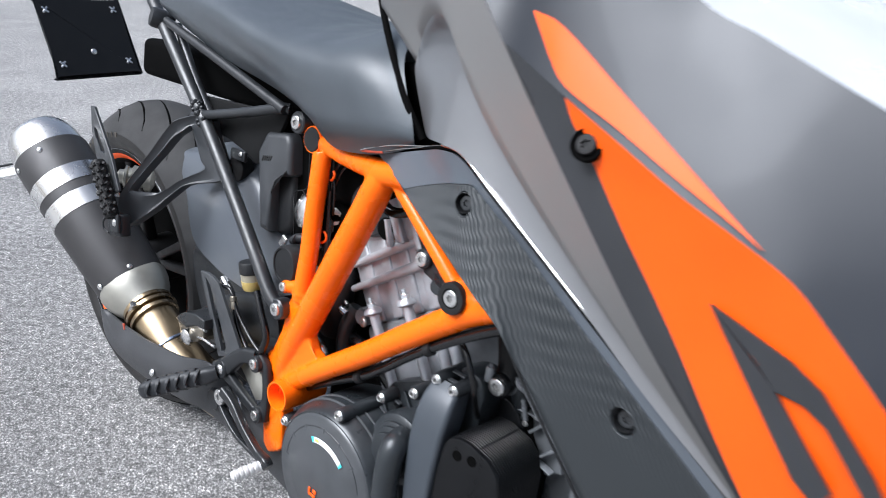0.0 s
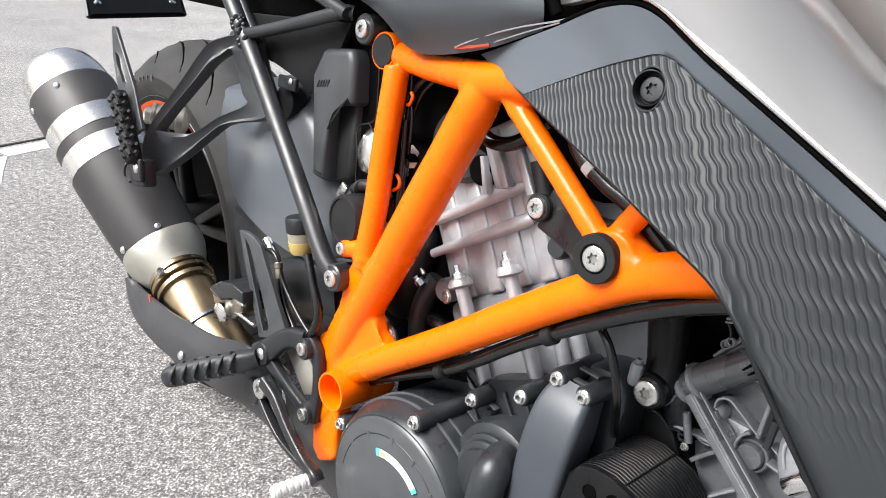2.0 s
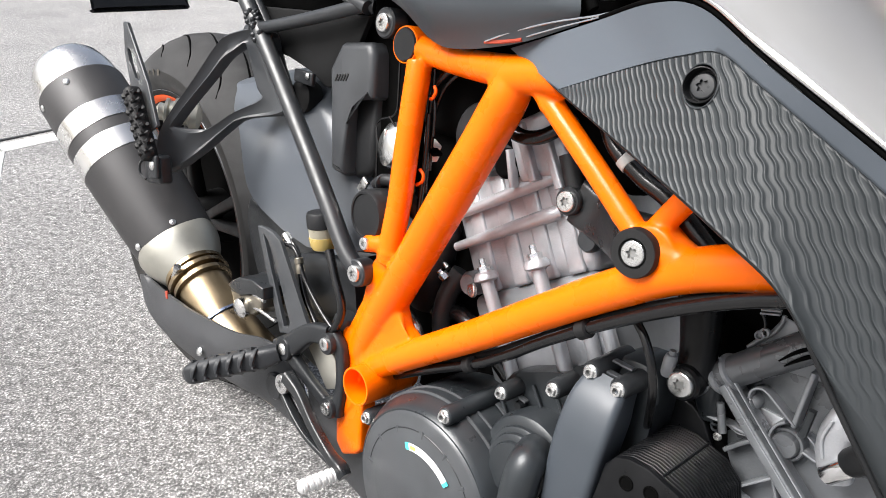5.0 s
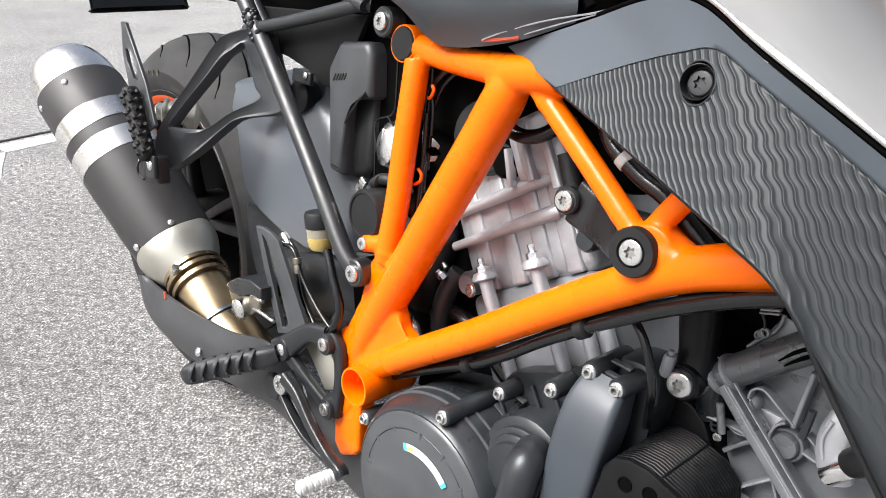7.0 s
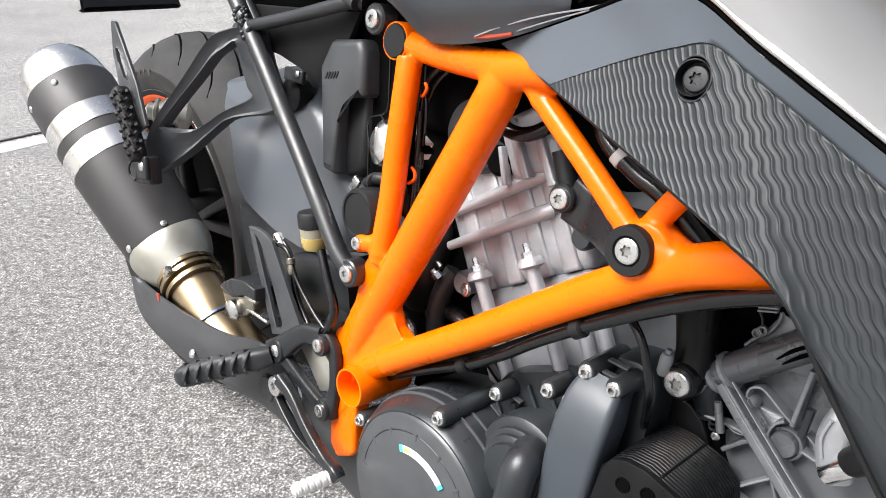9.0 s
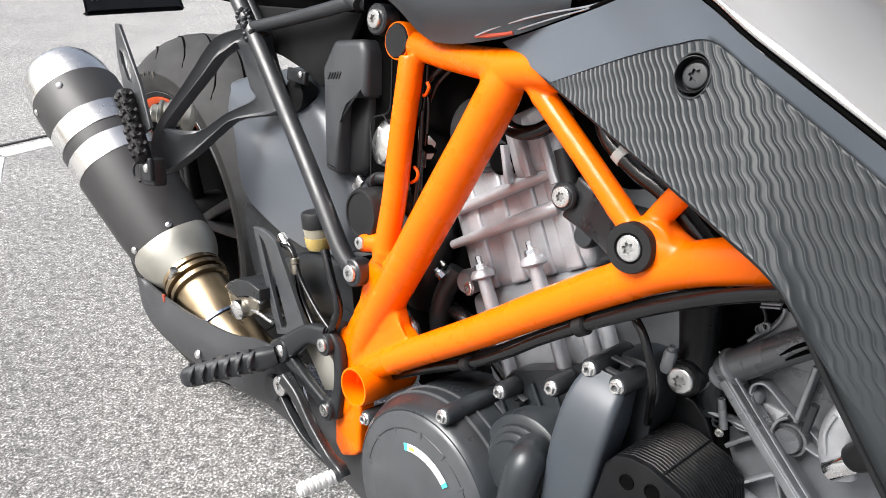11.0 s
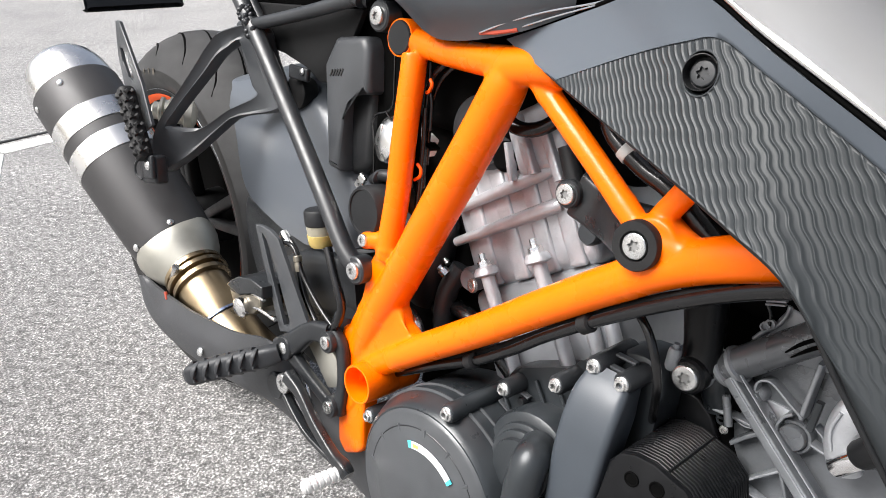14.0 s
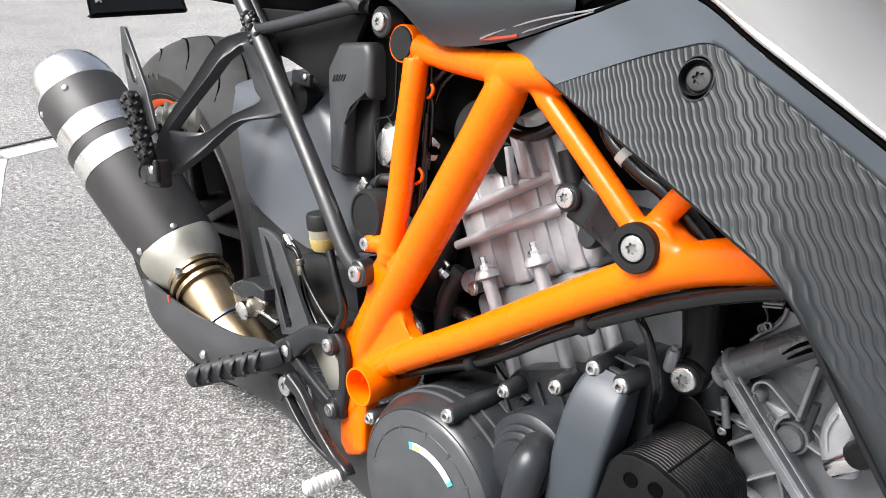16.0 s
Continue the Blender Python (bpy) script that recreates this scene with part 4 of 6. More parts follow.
    for i in range(6):
        c = a.lerp(b, (i + 0.4) / 6)
        for k in (-1, 1):
            p0 = c + n1 * 0.0095 * k + n2 * 0.008 - t * 0.004
            p1 = c + n1 * 0.0125 * k
            p2 = c + n1 * 0.0095 * k - n2 * 0.008 + t * 0.004
            part("rib", sweep([tuple(p0) + (0.5,), tuple(p1), tuple(p2) + (0.5,)], rounded(0.0058, 0.005, 0.0015, 2), tuple(n1), 3), PEG_RUBBER, peg)
        for k in (-1, 1):
            p0 = c + n2 * 0.0105 * k + n1 * 0.008 + t * 0.004
            p2 = c + n2 * 0.0105 * k - n1 * 0.008 - t * 0.004
            part("rib", sweep([tuple(p0) + (0.6,), tuple(p2) + (0.6,)], rounded(0.0055, 0.005, 0.0015, 2), tuple(n2), 2), PEG_RUBBER, peg)
    # brake lever with its silver toe piece
    lv = part("brake_lever", sweep([(0.4654, -0.1660, 0.3304, 1.30), (0.4909, -0.1680, 0.3238, 1.00), (0.5212, -0.1700, 0.3048, 0.95), (0.5545, -0.1710, 0.2888, 0.95), (0.5753, -0.1720, 0.2849, 1.20), (0.5833, -0.1720, 0.2808, 1.00)], rounded(0.0125, 0.011, 0.003), (0, 1, 0), 6), BRACKET, bike, "black slotted brake lever with a silver toe piece")
    part("lever_rail", sweep([(0.4617, -0.1660, 0.3064), (0.4838, -0.1680, 0.2953), (0.5093, -0.1700, 0.2870), (0.5356, -0.1710, 0.2840), (0.5574, -0.1710, 0.2825)], rounded(0.0062, 0.009, 0.002), (0, 1, 0), 5), BRACKET, lv)
    part("lever_rod", tube([(0.463, -0.158, 0.306), (0.50, -0.158, 0.285), (0.535, -0.158, 0.277)], 0.004, 10), BLACK_CAST, lv)
    part("lever_hub", lathe([(0.0135, 0), (0.014, 0.002), (0.0155, 0.012), (0.0135, 0.014), (0, 0.014)], (0.4414, -0.1540, 0.3061), OUT, 26), BLACK_CAST, lv)
    bolt((0.4620, -0.1680, 0.3210), 0.0112, lv, "torx")
    part("return_spring", tube([(0.472, -0.152, 0.335), (0.484, -0.156, 0.325), (0.49, -0.156, 0.312), (0.486, -0.156, 0.303)], 0.0018, 8), ZINC, lv)
    tip = [(0.0055, 0)]
    for i in range(6):
        tip += [(0.0075, 0.002 + i * 0.0062), (0.0075, 0.0055 + i * 0.0062), (0.0066, 0.0062 + i * 0.0062), (0.0066, 0.0078 + i * 0.0062)]
    tip += [(0.0045, 0.041), (0.0, 0.042)]
    part("toe_piece", lathe(tip, (0.5725, -0.1720, 0.2791), (-0.24, -0.93, -0.2), 22), TOE, lv, "knurled silver toe piece")
    # reservoir with amber fluid and its hose
    rs = part("fluid_reservoir", lathe([(0.0112, 0), (0.0130, 0.004), (0.0142, 0.02), (0.0142, 0.0225)], (0.4755, -0.142, 0.4765), (-0.16, -0.1, 1), 28), RESERVOIR, bike, "small brake fluid reservoir, half full of amber fluid")
    part("fluid", lathe([(0.0115, 0.0005), (0.0133, 0.004), (0.0142, 0.013), (0.0, 0.0135)], (0.4755, -0.1423, 0.4765), (-0.16, -0.1, 1), 28), FLUID, rs, "amber fluid")
    part("cap", lathe([(0.0142, 0.0), (0.0150, 0.001), (0.0150, 0.0135), (0.0135, 0.0160), (0, 0.0164)], (0.4718, -0.1445, 0.4985), (-0.16, -0.1, 1), 28), BLACK_PLASTIC, rs)
    part("hose", tube([(0.489, -0.146, 0.48), (0.505, -0.148, 0.458), (0.522, -0.149, 0.43), (0.515, -0.15, 0.405), (0.500, -0.15, 0.395)], 0.0045, 12), HOSE, bike, "black rubber fluid hose")
    part("brake_line", tube([(0.404, -0.14, 0.468), (0.43, -0.142, 0.455), (0.452, -0.144, 0.415), (0.487, -0.146, 0.388), (0.5, -0.146, 0.375)], 0.0032, 12), HOSE, bike, "black brake line")
    part("line_ferrule", lathe([(0.0040, 0), (0.0048, 0.001), (0.0048, 0.006), (0.0040, 0.007), (0.0044, 0.010), (0.0044, 0.015), (0.0036, 0.017)], (0.4438, -0.1500, 0.4566), (0.35, 0, -0.94), 16), DULL_STEEL, bike)
    part("brake_line", tube([(0.4150, -0.1500, 0.4618), (0.4322, -0.1500, 0.4639), (0.4438, -0.1500, 0.4566), (0.4542, -0.1500, 0.4415), (0.4717, -0.1500, 0.4268), (0.4927, -0.1500, 0.4134), (0.5137, -0.1500, 0.4036)], 0.0024, 10), HOSE, bike, "thin black brake line")
    part("line_fitting", lathe([(0.0045, 0), (0.0055, 0.003), (0.0055, 0.014), (0.004, 0.018), (0, 0.018)], (0.404, -0.142, 0.468), (0.8, 0, -0.5), 14), ZINC, bike)
    part("master_cylinder", lathe([(0.01, 0), (0.0125, 0.004), (0.0125, 0.06), (0.009, 0.066), (0, 0.066)], (0.485, -0.128, 0.35), (0.35, 0, 1), 24), BLACK_CAST, bike, "black rear brake master cylinder")


rider_controls()


# parts between guard and frame
def side_boxes():
    up = plate([(0.4222, 0.648), (0.4371, 0.6745), (0.441, 0.6768), (0.478, 0.6815), (0.4835, 0.680), (0.4895, 0.671), (0.4950, 0.6334), (0.4915, 0.6295), (0.4620, 0.6250), (0.4585, 0.6210), (0.4590, 0.60), (0.4640, 0.5500), (0.4600, 0.5465), (0.4420, 0.5478), (0.4385, 0.5505)], -0.118, -0.07, 0.0075, seg=4)
    bx = part("side_box", up, BOX_PLASTIC, bike, "black plastic side box with chamfered top", 45)
    # darker plastic here, with the recess's shade put into the colour
    part("box_recess", plate([(0.4460, 0.640), (0.4880, 0.6400), (0.4934, 0.5617), (0.4860, 0.5519), (0.4622, 0.5434), (0.4450, 0.5470)], -0.104, -0.07, 0.011, seg=4), BLACK_PLASTIC, bx)
    # black sheet in place of the shade on the box's side
    part("box_side_shade", plate([(0.44, 0.68), (0.45, 0.705), (0.53, 0.70), (0.535, 0.60), (0.52, 0.545), (0.48, 0.55)], -0.098, -0.06, 0.004), VOID, bx)
    part("bright_fitting", lathe([(0.012, -0.01), (0.0225, -0.006), (0.0235, 0.004), (0.021, 0.012), (0.0125, 0.017), (0.0, 0.018)], (0.5198, -0.0980, 0.5909), (-0.35, -1, 0.15), 32), BRUSHED, bike, "bare alloy adjuster cap behind the frame")
    part("pipe_strap", box(*(0.5139, -0.1120, 0.5998), 0.004, 0.004, 0.014, 0.0012), ZINC, bike)
    part("thin_line", tube([(0.5130, -0.1050, 0.6730), (0.5160, -0.1050, 0.6478), (0.5158, -0.1050, 0.6215), (0.4918, -0.1050, 0.6085), (0.4952, -0.1050, 0.5842), (0.5009, -0.1050, 0.5458)], 0.0011, 8), HOSE, bike)
    part("thin_line", tube([(0.5140, -0.1100, 0.6185), (0.5235, -0.1100, 0.6115)], 0.0010, 8), HOSE, bike)
    for i in range(5):
        part("moulded_mark", box(0.437 + 0.0042 * i, -0.1182, 0.6415 + 0.0008 * i, 0.0016, 0.0012, 0.0075, 0, Euler((0, radians(25), 0)).to_matrix()), INK, bx)
    part("round_housing", lathe([(0.023, 0), (0.0245, 0.004), (0.0245, 0.026), (0.0225, 0.0295), (0.0205, 0.0295), (0.0200, 0.0282), (0, 0.0288)], (0.5365, -0.115, 0.5310), (-0.05, -1, -0.02), 36), BLACK_PLASTIC, bike, "round black plastic cap")
    part("clamp_hose", tube([(0.545, -0.11, 0.60), (0.552, -0.118, 0.575), (0.56, -0.12, 0.555), (0.575, -0.11, 0.54)], 0.009, 16), RUBBER, bike)
    part("hose_clamp", lathe([(0.0095, 0), (0.0105, 0.001), (0.0105, 0.007), (0.0095, 0.008)], (0.556, -0.119, 0.565), (0.2, -0.1, -0.6), 22), ZINC, bike)
    part("silver_clip", box(*(0.4966, -0.1180, 0.5467), 0.010, 0.004, 0.016, 0.001, Euler((0, radians(30), 0)).to_matrix()), ZINC, bike)
    part("hose_tee", tube([(0.5188, -0.1200, 0.5547), (0.5302, -0.1220, 0.5618), (0.5408, -0.1200, 0.5634), (0.5484, -0.1120, 0.5595)], 0.006, 14), BLACK_PLASTIC, bike, "black plastic hose tee")
    part("tee_ring", lathe([(0.0062, 0), (0.0080, 0.001), (0.0080, 0.004), (0.0062, 0.005)], (0.5272, -0.1220, 0.5599), (1, -0.2, -0.1), 18), BLACK_CAST, bike)
    for pts, r in (([(0.5884, -0.1120, 0.6742), (0.5739, -0.1120, 0.6600), (0.5694, -0.1120, 0.6422), (0.5711, -0.1120, 0.6075), (0.5762, -0.1120, 0.5619)], 0.0030), ([(0.6007, -0.1080, 0.6772), (0.5806, -0.1080, 0.6588), (0.5719, -0.1080, 0.6377), (0.5715, -0.1080, 0.6176), (0.5740, -0.1080, 0.5822)], 0.0022), ([(0.5712, -0.1150, 0.6714), (0.5735, -0.1150, 0.6526), (0.5783, -0.1150, 0.6389), (0.5809, -0.1150, 0.6148)], 0.0018), ([(0.5747, -0.1180, 0.6333), (0.5775, -0.1180, 0.6041), (0.5784, -0.1180, 0.5683), (0.5785, -0.1180, 0.5364)], 0.0026)):
        part("wiring_loom", tube(pts, r, 12), HOSE, bike, "black wiring behind the frame tube")
    for pts in ([(0.5763, -0.1180, 0.6578), (0.5793, -0.1180, 0.6536), (0.5763, -0.1180, 0.6473), (0.5736, -0.1180, 0.6463)], [(0.5767, -0.1220, 0.5847), (0.5819, -0.1220, 0.5809), (0.5816, -0.1220, 0.5747), (0.5750, -0.1220, 0.5697)]):
        part("orange_tie", tube(pts, 0.0016, 10), ORANGE_DECAL, bike)
    for p, w in (((0.5673, -0.1000, 0.6032), 0.012), ((0.5680, -0.1000, 0.5928), 0.008)):
        part("connector", box(*p, w, 0.010, 0.007, 0.0012, Euler((0, radians(25), 0)).to_matrix()), STICKER_WHITE, bike, "white wiring connector")
    part("connector_lock", box(*(0.5742, -0.1060, 0.6008), 0.015, 0.011, 0.003, 0.0006, Euler((0, radians(25), 0)).to_matrix()), VOID, bike)
    # black blocks added behind the frame; they stand for the shade inside
    part("seat_shade_filler", box(0.655, 0.0, 0.655, 0.25, 0.19, 0.09, 0.02), VOID, bike, "dark airbox under the seat")
    part("lower_shade_filler", plate([(0.565, 0.345), (0.57, 0.42), (0.66, 0.45), (0.72, 0.45), (0.72, 0.33)], -0.072, 0.07, 0.006), VOID, bike, "dark engine side behind the frame")
    part("inner_shade_filler", plate([(0.53, 0.36), (0.53, 0.55), (0.50, 0.69), (0.75, 0.70), (0.72, 0.62), (0.60, 0.52), (0.66, 0.40)], -0.072, 0.07, 0.006), VOID, bike, "dark inner plastic behind the frame")
    part("front_shade_filler", plate([(0.80, 0.70), (0.80, 0.53), (0.85, 0.50), (0.93, 0.545), (1.1, 0.62), (1.1, 0.70)], -0.045, 0.07, 0.006), VOID, bike, "dark airbox front")
    part("cable_fitting", lathe([(0.003, 0), (0.0045, 0.001), (0.0045, 0.010), (0.0028, 0.012), (0.0028, 0.022), (0, 0.022)], (0.578, -0.085, 0.4990), (0.62, -0.1, -0.2), 12), ZINC, bike, "zinc-plated cable fitting")
    part("inner_hose", tube([(0.585, -0.08, 0.44), (0.62, -0.088, 0.455), (0.655, -0.09, 0.445), (0.69, -0.085, 0.42)], 0.008, 14), HOSE, bike, "black inner hose")
    part("foil_sleeve", tube([(0.6007, -0.1180, 0.4284), (0.5941, -0.1180, 0.4378), (0.5790, -0.1120, 0.4388)], 0.0065, 14), BRUSHED, bike, "crumpled foil sleeve on a hose")
    part("cable_nut", lathe([(0.0048, 0), (0.0048, 0.006), (0.003, 0.007), (0.003, 0.010), (0, 0.010)], (0.6066, -0.0980, 0.4869), (-0.6, -0.3, 0.5), 6), ZINC, bike)
    part("inner_pipe", tube([(0.6131, -0.0850, 0.4939), (0.6063, -0.0920, 0.4696), (0.6047, -0.0920, 0.4395), (0.6076, -0.0850, 0.4087)], 0.010, 16), BLACK_CAST, bike)
    part("throttle_body", lathe([(0.03, 0), (0.034, 0.006), (0.034, 0.06), (0.03, 0.066), (0, 0.066)], (0.615, -0.03, 0.62), (0.1, -1, 0.05), 32), BLACK_CAST, bike)


side_boxes()


# engine
def engine():
    U = Vector((-0.36, 0, 0.93)).normalized()  # the rear cylinder leans back
    core = part("crankcase", box(0.79, 0.0, 0.36, 0.34, 0.12, 0.22, 0.03), COVER_DARK, bike, "dark painted engine crankcase")
    rot = Euler((0, radians(-31), 0)).to_matrix()

    def P(a, b, y):
        """a: across the cylinder (towards the front), b: along it (up)."""
        o = Vector((0.70, y, 0.50))
        return o + rot @ Vector((a, 0, 0)) + rot @ Vector((0, 0, b))

    cy = part("cylinder", box(*P(-0.006, -0.05, 0.0), 0.140, 0.168, 0.13, 0.010, rot), CASE_LIGHT, bike, "bare cast aluminium cylinder")
    hd = part("cylinder_head", box(*P(-0.002, 0.075, 0.0), 0.140, 0.164, 0.125, 0.012, rot), ALUMINIUM, bike, "ribbed cast aluminium cylinder head")
    for b0 in (((0.6009, -0.087, 0.5462), (0.685, -0.089, 0.6015), (0.6935, -0.088, 0.6070)), ((0.6038, -0.087, 0.5157), (0.698, -0.089, 0.5760), (0.7072, -0.088, 0.5820))):
        part("rib", sweep([b0[0] + (0.7,), b0[1] + (1.05,), b0[2] + (0.75,)], circle(0.0060, 18), (0, 1, 0), 4), ALUMINIUM, hd)
    for i, a in enumerate((-0.045, -0.012, 0.02, 0.048)):
        part("fin", box(*P(a, 0.070, -0.0805), 0.017, 0.008, 0.11, 0.003, rot), ALUMINIUM, hd)
    for a, b, y in ((-0.037, 0.037, -0.098), (0.024, 0.037, -0.101)):
        lo, hi = P(a, -0.12, y + 0.006), P(a, b - 0.006, y)
        part("stud_sleeve", tube([tuple(lo), tuple(hi)], 0.0062, 16), ALUMINIUM, cy)
        part("stud_collar", lathe([(0.007, 0), (0.0112, 0.002), (0.0112, 0.005), (0.0085, 0.009)], hi - rot @ Vector((0, 0, 0.006)), rot @ Vector((0, 0, 1)), 20), ALUMINIUM, cy)
        part("nut", lathe([(0.0062, 0), (0.0062, 0.007), (0.003, 0.008), (0.003, 0.014), (0, 0.0145)], hi + rot @ Vector((0, 0, 0.001)), rot @ Vector((0, 0, 1)), 6), ZINC, cy)
    for a in (0.05, 0.068):
        part("stud_sleeve", tube([tuple(P(a, -0.12, -0.09)), tuple(P(a, -0.02, -0.09))], 0.006, 14), ALUMINIUM, cy)
    part("cam_housing", box(*P(0.050, 0.122, -0.045), 0.058, 0.106, 0.056, 0.010, rot), ALUMINIUM, hd)
    part("fin", box(*P(0.040, 0.122, -0.099), 0.010, 0.008, 0.044, 0.003, rot), ALUMINIUM, hd)
    for pts, w in (([(0.6739, -0.0995, 0.6252), (0.6873, -0.0995, 0.6028)], 0.0075), ([(0.6911, -0.0985, 0.6364), (0.7122, -0.0985, 0.6040)], 0.0080), ([(0.6538, -0.0965, 0.6204), (0.6649, -0.0965, 0.5907)], 0.0050)):
        part("fin", sweep(pts, rounded(w, 0.010, 0.002), (0, 1, 0), 2), ALUMINIUM, hd)
    part("inlet_tube", tube([(0.7166, -0.1050, 0.6321), (0.7226, -0.1050, 0.6206), (0.7305, -0.1050, 0.6052)], 0.0075, 16), BLACK_PLASTIC, hd)
    part("sensor_body", lathe([(0.0085, 0), (0.0095, 0.002), (0.0095, 0.012), (0.0075, 0.015), (0, 0.015)], (0.7526, -0.0980, 0.5757), OUT, 24), COVER_DARK, hd)
    part("port_boss", lathe([(0.012, 0), (0.013, 0.002), (0.013, 0.016), (0.0095, 0.020), (0, 0.020)], (0.746, -0.075, 0.575), (-0.25, -1, 0.0), 28), ENGINE_GREY, hd)
    part("side_boss", lathe([(0.011, 0), (0.0115, 0.03), (0.009, 0.034), (0, 0.034)], (0.635, -0.066, 0.492), OUT, 24), ENGINE_GREY, cy)
    bolt((0.645, -0.103, 0.491), 0.0065, cy, "torx", (-0.3, -1, 0))
    part("plug_cap", lathe([(0.012, 0), (0.014, 0.003), (0.014, 0.03), (0.011, 0.034), (0, 0.034)], (0.648, -0.062, 0.605), (0.05, -1, 0.1), 26), VOID, hd, "black rubber plug cap")
    part("coolant_hose", tube([(0.645, -0.10, 0.672), (0.655, -0.112, 0.648), (0.675, -0.117, 0.638), (0.695, -0.112, 0.641), (0.715, -0.10, 0.66)], 0.0058, 16), HOSE, bike, "black rubber coolant hose")
    part("front_hose", tube([(0.765, -0.14, 0.668), (0.782, -0.15, 0.6544), (0.8055, -0.15, 0.6405), (0.8287, -0.15, 0.631), (0.87, -0.145, 0.60)], 0.0062, 16), HOSE, bike, "black hose behind the frame tube")
    part("hose_joint", lathe([(0.0064, 0), (0.0070, 0.001), (0.0070, 0.007), (0.0062, 0.008)], (0.7888, -0.15, 0.6500), (0.8, 0.0, -0.5), 20), CREAM, bike)
    # engine hanger from the head to the rubber mount
    hg = part("engine_hanger", sweep([(0.735, -0.104, 0.600, 1.1), (0.762, -0.112, 0.594, 1.0), (0.795, -0.135, 0.596, 1.2), (0.825, -0.155, 0.600, 1.3)], rounded(0.033, 0.011, 0.004), (0, 1, 0), 6), BRACKET, bike, "black engine hanger bracket")
    part("hanger_boss", lathe([(0.0110, 0), (0.0110, 0.011), (0.0098, 0.0125), (0, 0.0125)], (0.7312, -0.104, 0.6003), OUT, 26), BLACK_CAST, hg)
    bolt((0.7312, -0.116, 0.6003), 0.0080, hg, "torx")
    # added black block and drum stand in for shade behind the engine front
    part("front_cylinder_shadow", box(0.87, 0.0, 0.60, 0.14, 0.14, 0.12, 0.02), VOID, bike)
    part("front_shade_drum", lathe([(0.035, 0), (0.042, 0.006), (0.042, 0.035), (0.036, 0.042), (0, 0.042)], (0.885, -0.005, 0.575), (0.1, -1, 0.1), 32), VOID, bike)

    # clutch cover: a round lid on a drum, with a raised ring of arcs
    K, y0, R = (0.679, 0.319), -0.168, 0.078
    cl = part("clutch_cover", lathe([(0.086, 0.0), (0.090, 0.01), (0.0895, 0.07), (0.088, 0.085), (0.0845, 0.089), (0.0835, 0.094), (0.0795, 0.098)], (K[0], -0.07, K[1]), OUT, 72), COVER_DARK, bike, "dark round clutch cover with bolts and a sticker")
    part("lid", lathe([(0.0795, 0.0), (R, 0.002), (R - 0.003, 0.0045), (0.055, 0.0065), (0.053, 0.0075), (0.0, 0.0085)], (K[0], -0.166, K[1]), OUT, 72), COVER_LID, cl)
    for a0, a1, rr in ((70, 92, 0.064), (98, 122, 0.064), (126, 148, 0.064), (152, 176, 0.064), (44, 66, 0.064), (16, 40, 0.064)):
        pts = [(K[0] + rr * math.cos(radians(a0 + (a1 - a0) * i / 6)), y0 - 0.0029, K[1] + rr * math.sin(radians(a0 + (a1 - a0) * i / 6))) for i in range(7)]
        part("arc_groove", sweep(pts, rounded(0.0014, 0.0022, 0.0005, 1), (0, 1, 0), 2), BLACK_CAST, cl)
        a = radians(a1 + 2)
        pts = [(K[0] + q * math.cos(a), y0 - 0.0026, K[1] + q * math.sin(a)) for q in (0.053, 0.066)]
        part("spoke_ridge", sweep(pts, rounded(0.0030, 0.0030, 0.0009, 2), (0, 1, 0), 2), COVER_LID, cl)

    def arc_strip(a0, a1, r0, r1, y, n=12):
        bm = bmesh.new()
        rows = [[(K[0] + r * math.cos(radians(a0 + (a1 - a0) * i / n)), yy, K[1] + r * math.sin(radians(a0 + (a1 - a0) * i / n))) for r, yy in ((r0, y), (r1, y), (r1, y + 0.001), (r0, y + 0.001))] for i in range(n + 1)]
        rings_to_mesh(bm, rows)
        return bm

    part("sticker", arc_strip(107, 52, 0.0463, 0.0526, -0.1755), STICKER_WHITE, cl, "curved white sticker with cyan ends")
    part("sticker_end", arc_strip(112, 107, 0.0463, 0.0526, -0.1755, 3), STICKER_CYAN, cl)
    part("sticker_end", arc_strip(52, 48, 0.0463, 0.0526, -0.1755, 3), STICKER_CYAN, cl)
    part("sticker_spot", arc_strip(105, 97, 0.0478, 0.0511, -0.1758, 3), STICKER_YELLOW, cl)
    e = (0.6714, -0.1752, 0.2960)
    for dx, dz, w, h in ((0, 0, 0.012, 0.0035), (0.004, 0.006, 0.006, 0.0045), (-0.005, 0.005, 0.0035, 0.006)):
        part("emblem", box(e[0] + dx, e[1], e[2] + dz, w, 0.0012, h, 0.0003, None, 1), ORANGE_DECAL, cl, "small orange emblem")
    for (x, y, z), d in (((0.585, -0.155, 0.343), 0.05), ((0.6915, -0.167, 0.4085), 0.09)):
        part("bolt_sleeve", lathe([(0.0075, -d), (0.0085, -d + 0.003), (0.0082, -0.002), (0.007, 0.0)], (x, y, z), OUT, 20), COVER_DARK, cl)
        bolt((x, y, z), 0.0060, cl, "flange")

    for h, rr in ((0.0635, 0.0898), (0.0765, 0.0893)):
        part("cover_ring", lathe([(rr - 0.001, h), (rr + 0.0014, h + 0.0008), (rr + 0.0014, h + 0.0022), (rr - 0.001, h + 0.003)], (K[0], -0.07, K[1]), OUT, 72), COVER_LID, cl)

